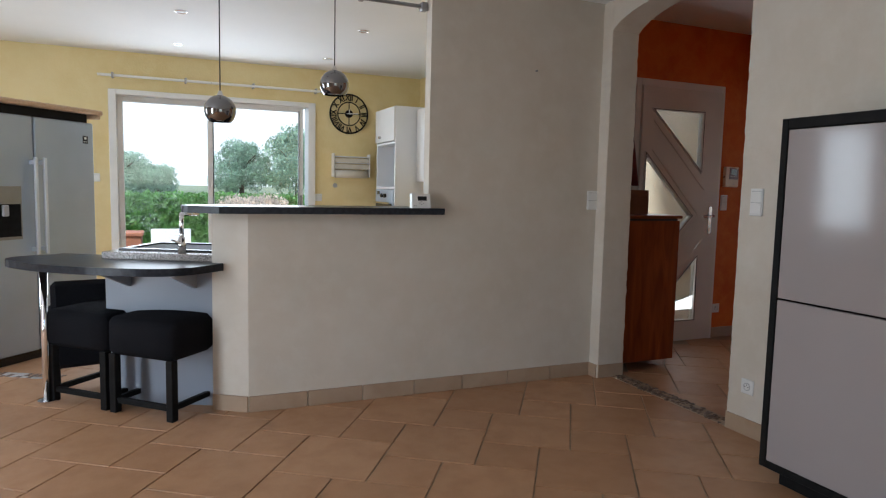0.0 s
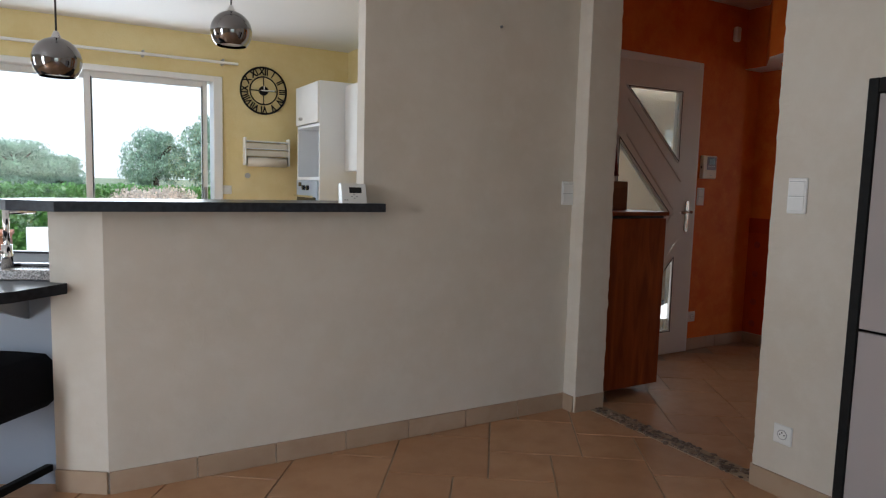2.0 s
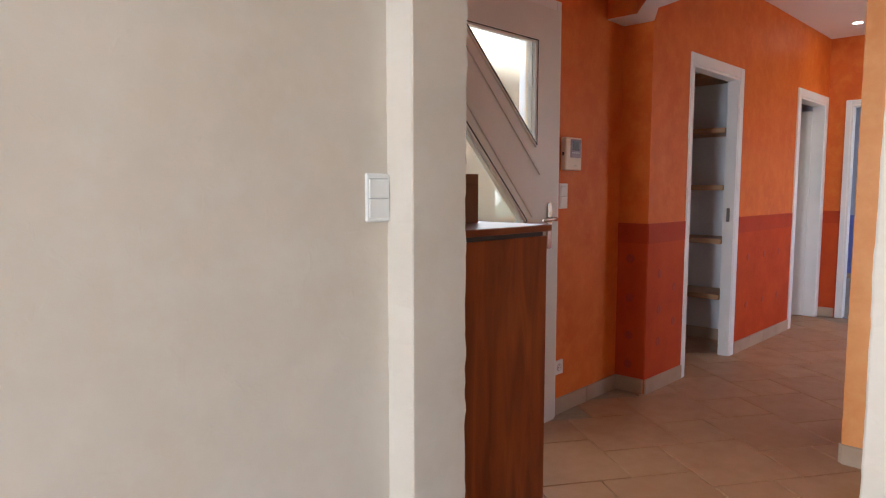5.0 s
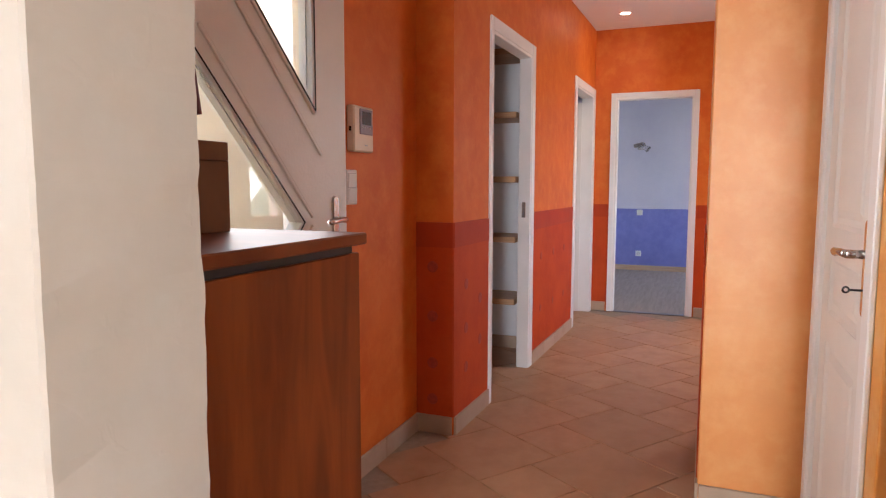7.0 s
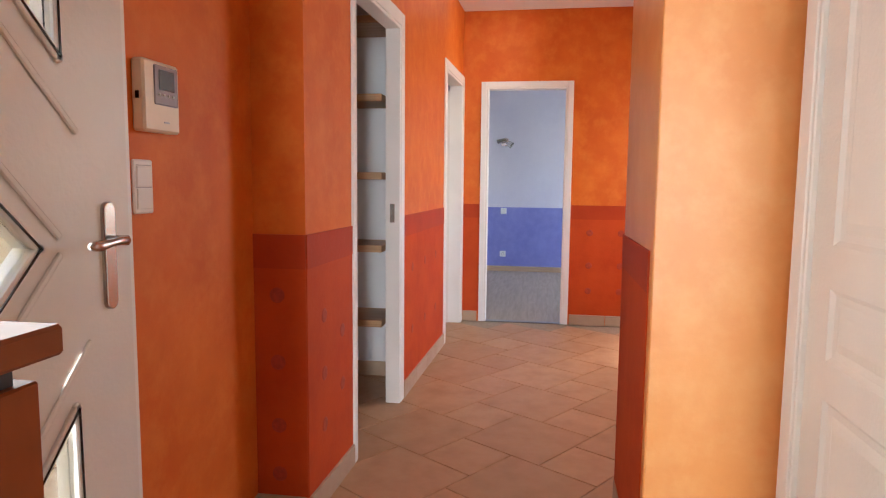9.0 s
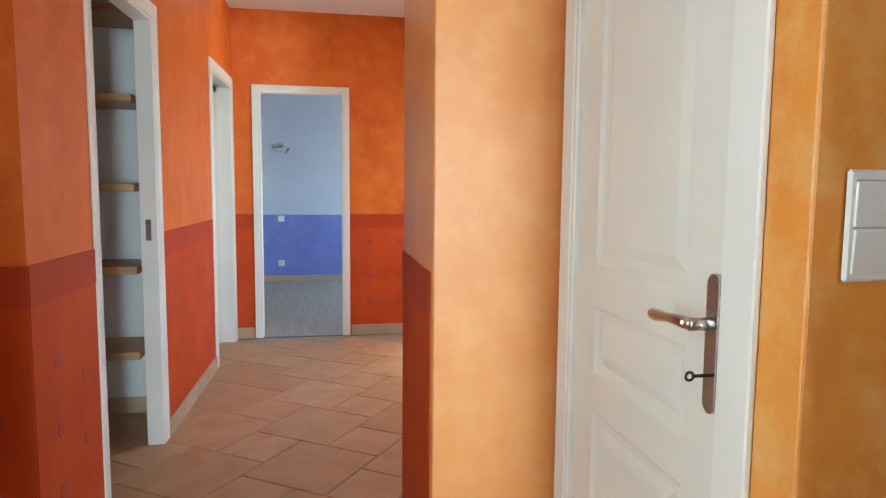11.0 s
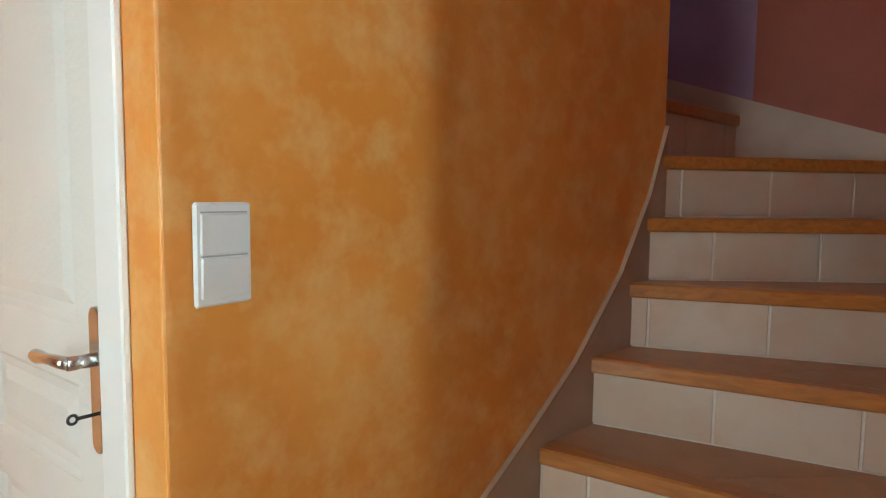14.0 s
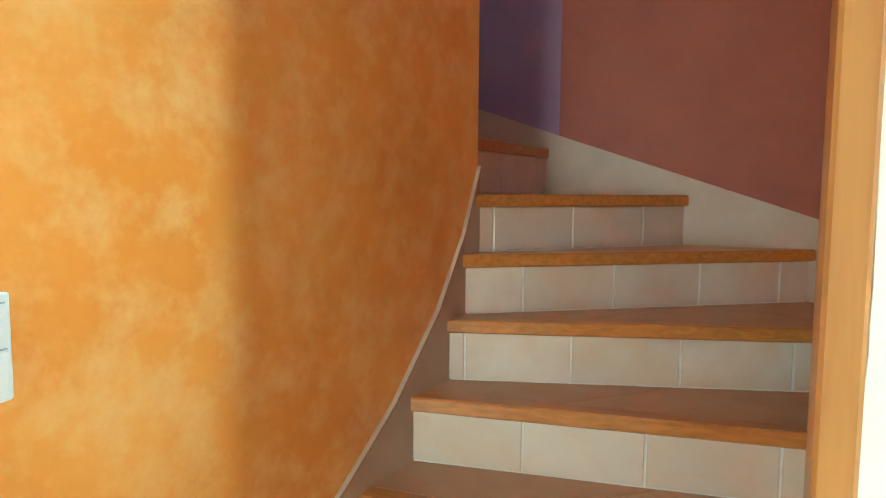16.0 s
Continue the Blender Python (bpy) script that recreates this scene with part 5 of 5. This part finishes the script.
part("roll", cyl(bmesh.new(), (-0.18, -0.05, -0.085), (0.18, -0.05, -0.085), 0.045, 20), plain("paper", (0.72, 0.66, 0.55), 0.9), rk, "roll of kitchen paper", smooth=True)
gr = thing("wall_cover", "small grey oval cover plate on the yellow wall", "cover plate", m=pose(2.285, 7.02, 1.275))
part("plate", cyl(bmesh.new(), (0, 0, 0), (0, -0.012, 0), 0.025, 18), GREYPL, gr)

tu = thing("oven_unit", "tall white kitchen unit with a built-in oven", "kitchen unit")
part("side_panel", B(((2.69, 6.17, 0), (3.268, 6.19, 2.085)), bevel=0.002), PANELWHITE, tu)
part("side_panel", B(((2.69, 6.77, 0), (3.268, 6.79, 2.085)), bevel=0.002), PANELWHITE, tu)
part("back_panel", B(((3.25, 6.19, 0), (3.268, 6.77, 2.085))), PANELWHITE, tu)
part("top_panel", B(((2.69, 6.19, 2.065), (3.25, 6.77, 2.085))), PANELWHITE, tu)
dd = part("door", B(((2.672, 6.175, 1.74), (2.69, 6.785, 2.08)), bevel=0.003), WHITE, tu)
part("knob", cyl(bmesh.new(), (2.672, 6.60, 1.79), (2.645, 6.60, 1.79), 0.014, 12), NICKEL, dd)
for z in (1.71, 1.25, 0.60):
    part("shelf", B(((2.69, 6.19, z), (3.25, 6.77, z + 0.022))), PANELWHITE, tu)
part("lower_door", B(((2.672, 6.175, 0.08), (2.69, 6.785, 0.60)), bevel=0.003), WHITE, tu)
ov = thing("oven", "stainless steel built-in oven with round dials", "oven")
part("front", B(((2.676, 6.195, 0.65), (2.72, 6.765, 1.245)), bevel=0.003), STEEL, ov)
part("glass_door", B(((2.670, 6.22, 0.68), (2.677, 6.74, 1.10)), bevel=0.002), BLACK, ov)
part("handle", cyl(bmesh.new(), (2.645, 6.24, 1.105), (2.645, 6.72, 1.105), 0.010, 12), CHROME, ov)
for y in (6.42, 6.53):
    part("dial", cyl(bmesh.new(), (2.676, y, 1.18), (2.655, y, 1.18), 0.022, 16), BLACK, ov)
part("display", B(((2.673, 6.62, 1.19), (2.677, 6.70, 1.225))), BLACK, ov)
wc = thing("wall_cupboard", "white wall-hung kitchen cupboard with small knobs", "kitchen unit")
part("body", B(((2.93, 5.30, 1.33), (3.268, 6.168, 2.06)), bevel=0.003), PANELWHITE, wc)
for y0, y1 in ((5.31, 5.73), (5.74, 6.16)):
    d = part("door", B(((2.912, y0, 1.335), (2.93, y1, 2.055)), bevel=0.003), WHITE, wc)
    part("knob", cyl(bmesh.new(), (2.912, y0 + 0.05, 1.62), (2.888, y0 + 0.05, 1.62), 0.013, 12), NICKEL, d)
th = thing("thermostat", "white desktop thermostat with a dark display on the bar", "thermostat", m=pose(1.945, 3.52, 1.150))
part("case", prism(bmesh.new(), [(0.0, 0.0), (0.05, 0.0), (0.05, 0.085), (0.02, 0.085)], -0.058, 0.058), PLASTIC, th).matrix_basis = pose(0, 0, 0, 90, 0, 90)
TH = pose(0, 0, 0, -13.2)
part("display", B(((-0.022, -0.0012, 0.046), (0.036, -0.0002, 0.072))), BLACK, th, "dark display").matrix_basis = TH
for x, z in ((-0.045, 0.012), (-0.034, 0.012), (0.0, 0.036), (0.012, 0.028), (-0.012, 0.028), (0.0, 0.020)):
    part("button", B(((x - 0.004, -0.002, z), (x + 0.004, -0.0002, z + 0.005))), GREYPL, th).matrix_basis = TH

nl = thing("wall_nail", "small dark nail in the cream wall", "nail", m=pose(2.735, 3.58, 2.03))
part("head", cyl(bmesh.new(), (0, 0, 0), (0, -0.012, 0), 0.006, 10), GREYMETAL, nl)

# ---- garden and porch ----
solid("ground", B(((-400, 7.4, -0.5), (400, 800, -0.16)), ((-400, -400, -0.5), (400, 7.4, -0.2))), GRASS, "green lawn reaching to the horizon", "ground")
SKYGLOW, _nt, _b = material("overcast_sky_glow", 1.0)
_b.inputs["Base Color"].default_value = (0.0, 0.0, 0.0, 1)
_b.inputs["Emission Color"].default_value = (0.93, 0.97, 1.0, 1)
_b.inputs["Emission Strength"].default_value = 0.75
solid("backdrop", B(((-350, 330, -3), (350, 331, 160))), SKYGLOW, "bright white overcast sky beyond the garden", "sky")
solid("pavement_terrace", B(((-4.0, 7.22, -0.16), (6.5, 10.6, -0.10))), TERRACE, "pale grey terrace slabs outside the window", "terrace")
solid("pavement_porch", B(((3.45, 4.4, -0.16), (8.5, 6.0, -0.02))), TERRACE, "pale porch slab outside the front door", "porch")
solid("wall_porch", B(((3.45, 5.95, -0.1), (8.5, 6.1, 2.9))), FACADE, "cream rendered porch wall", "wall")
# unseen overhang, added to limit the light on the porch
solid("ceiling_porch_shade", B(((3.45, 4.4, 2.62), (8.5, 4.6, 2.70))), FACADE, "unseen cream overhang added to shade the porch", "ceiling")
mb = thing("mail_slot", "white cover plate on the porch wall", "cover plate", m=pose(4.95, 5.95, 1.15))
part("plate", B(((-0.09, -0.02, -0.07), (0.09, 0, 0.07)), bevel=0.004), PLASTIC, mb)


def leaf_cloud(name, centres, n, size, mat, parent=None, squash=1.0, seed=1):
    """Many small tilted leaf quads scattered over the shells of clumps."""
    rng = random.Random(seed)
    vs, fs = [], []
    for (cx, cy, cz, r) in centres:
        for _ in range(n):
            d = Vector((rng.gauss(0, 1), rng.gauss(0, 1), rng.gauss(0, 1))).normalized() * r * (0.55 + 0.5 * rng.random())
            p = Vector((cx + d.x, cy + d.y, cz + d.z * squash))
            q = Euler((rng.uniform(0, 6.3), rng.uniform(0, 6.3), rng.uniform(0, 6.3))).to_matrix()
            s = size * rng.uniform(0.6, 1.4)
            b = len(vs)
            for x, y in ((-s, -s * 0.5), (s, -s * 0.6), (s * 0.8, s * 0.6), (-s * 0.7, s * 0.5)):
                vs.append(tuple(p + q @ Vector((x, y, 0))))
            fs.append((b, b + 1, b + 2, b + 3))
    me = bpy.data.meshes.new(name)
    me.from_pydata(vs, [], fs)
    me.materials.append(mat)
    ob = new(name, me)
    ob.parent = parent
    return ob


def tree(x, y, h, w, label, seed):
    rng = random.Random(seed)
    ob = thing("tree", label, "tree", "trees beyond the hedge")
    bm = bmesh.new()
    cyl(bm, (x, y, -0.2), (x, y, h * 0.5), w * 0.05, 10, w * 0.03)
    for i in range(7):
        a = i * 0.9 + rng.random()
        z = h * (0.25 + 0.05 * i)
        cyl(bm, (x, y, z), (x + math.cos(a) * w * 0.3, y + math.sin(a) * w * 0.3, z + h * 0.25), w * 0.02, 6, w * 0.008)
    part("trunk", bm, BARK, ob)
    cs = []
    for i in range(46):
        a, k = rng.uniform(0, 6.3), rng.random()
        z = h * (0.22 + 0.70 * k)
        rr = w * 0.5 * (1 - (abs(k - 0.4) / 0.75) ** 2) * rng.uniform(0.3, 1.0)
        cs.append((x + math.cos(a) * rr, y + math.sin(a) * rr, z, w * rng.uniform(0.11, 0.19)))
    leaf_cloud("crown", cs, 300, w * 0.014, LEAF, ob, seed=seed)
    return ob


tree(-2.6, 58, 3.4, 5.2, "round leafy green tree beyond the hedge", 3)
tree(0.2, 62, 2.4, 4.0, "low leafy green tree beyond the hedge", 4)
tree(7.0, 60, 4.7, 5.2, "broad leafy green tree beyond the hedge", 5)
tree(11.6, 58, 6.0, 6.4, "tall leafy green tree beyond the hedge", 6)
tree(17.5, 62, 6.6, 7.0, "tall leafy green tree beyond the hedge", 7)
hg = thing("hedge", "clipped dense green hedge at the garden's edge", "hedge")
part("core", B(((-6, 13.2, -0.16), (8, 13.9, 0.97))), HEDGE, hg)
rng = random.Random(9)
hv, hf = [], []
for i in range(26000):
    if rng.random() < 0.75:
        p = Vector((rng.uniform(-4, 7), 13.2 - abs(rng.gauss(0, 0.05)), rng.uniform(-0.1, 1.03)))
    else:
        p = Vector((rng.uniform(-4, 7), rng.uniform(13.15, 13.9), 0.985 + abs(rng.gauss(0, 0.04))))
    q = Euler((rng.uniform(0, 6.3), rng.uniform(0, 6.3), rng.uniform(0, 6.3))).to_matrix()
    s = rng.uniform(0.018, 0.04)
    b = len(hv)
    for x, y in ((-s, -s * 0.5), (s, -s * 0.6), (s * 0.8, s * 0.6), (-s * 0.7, s * 0.5)):
        hv.append(tuple(p + q @ Vector((x, y, 0))))
    hf.append((b, b + 1, b + 2, b + 3))
hm = bpy.data.meshes.new("foliage")
hm.from_pydata(hv, [], hf)
hm.materials.append(HEDGE)
ho = tagged(new("foliage", hm), kind="stuff")
ho.parent = hg
sr = thing("shrub", "rounded pale pinkish shrub on the terrace edge", "shrub")
leaf_cloud("foliage", [(1.9 + 0.32 * math.cos(i * 1.1), 11 + 0.3 * math.sin(i * 1.1), 0.80 + 0.06 * math.sin(i * 2.3), 0.30) for i in range(9)], 700, 0.018, PINKLEAF, sr, 0.9, 11)
part("stem", cyl(bmesh.new(), (1.9, 11, -0.16), (1.9, 11, 0.5), 0.04, 8), BARK, sr)
bn = thing("garden_bench", "white garden bench on the terrace", "bench")
part("backrest", B(((0.37, 10.0, 0.30), (0.90, 10.04, 0.60)), bevel=0.004), PANELWHITE, bn)
part("seat", B(((0.22, 9.55, 0.24), (1.35, 10.0, 0.30)), bevel=0.004), PANELWHITE, bn)
for x in (0.25, 1.28):
    for y in (9.58, 9.94):
        part("leg", B(((x, y, -0.10), (x + 0.05, y + 0.05, 0.24))), PANELWHITE, bn)
pt = thing("planter", "square terracotta planter on the terrace", "planter")
part("box", B(((-0.15, 8.9, -0.10), (0.28, 9.3, 0.58)), bevel=0.01), TERRACOTTA, pt)
part("rim", B(((-0.17, 8.88, 0.58), (0.30, 9.32, 0.63)), bevel=0.01), TERRACOTTA, pt)

# dark mosaic strip let into the kitchen floor
mz = thing("trim_floor_mosaic", "strip of small dark mosaic tiles in the kitchen floor", "mosaic", kind="structure", m=pose(-0.34, 4.78, 0, 0, 0, -28))
mosaic_bit = [mesh_of("mosaic_tile", B(((-w, -0.014, -0.003), (w, 0.014, 0.002)), bevel=0.001), c) for w, c in ((0.012, PEBBLE), (0.02, GREYPL))]
for i in range(16):
    for j in range(3):
        ob = new("mosaic_tile", mosaic_bit[random.random() < 0.3])
        ob.parent = mz
        ob.matrix_basis = pose(-0.28 + i * 0.037 + random.uniform(-0.003, 0.003), (j - 1) * 0.034, 0.0, 0, 0, random.uniform(-8, 8))
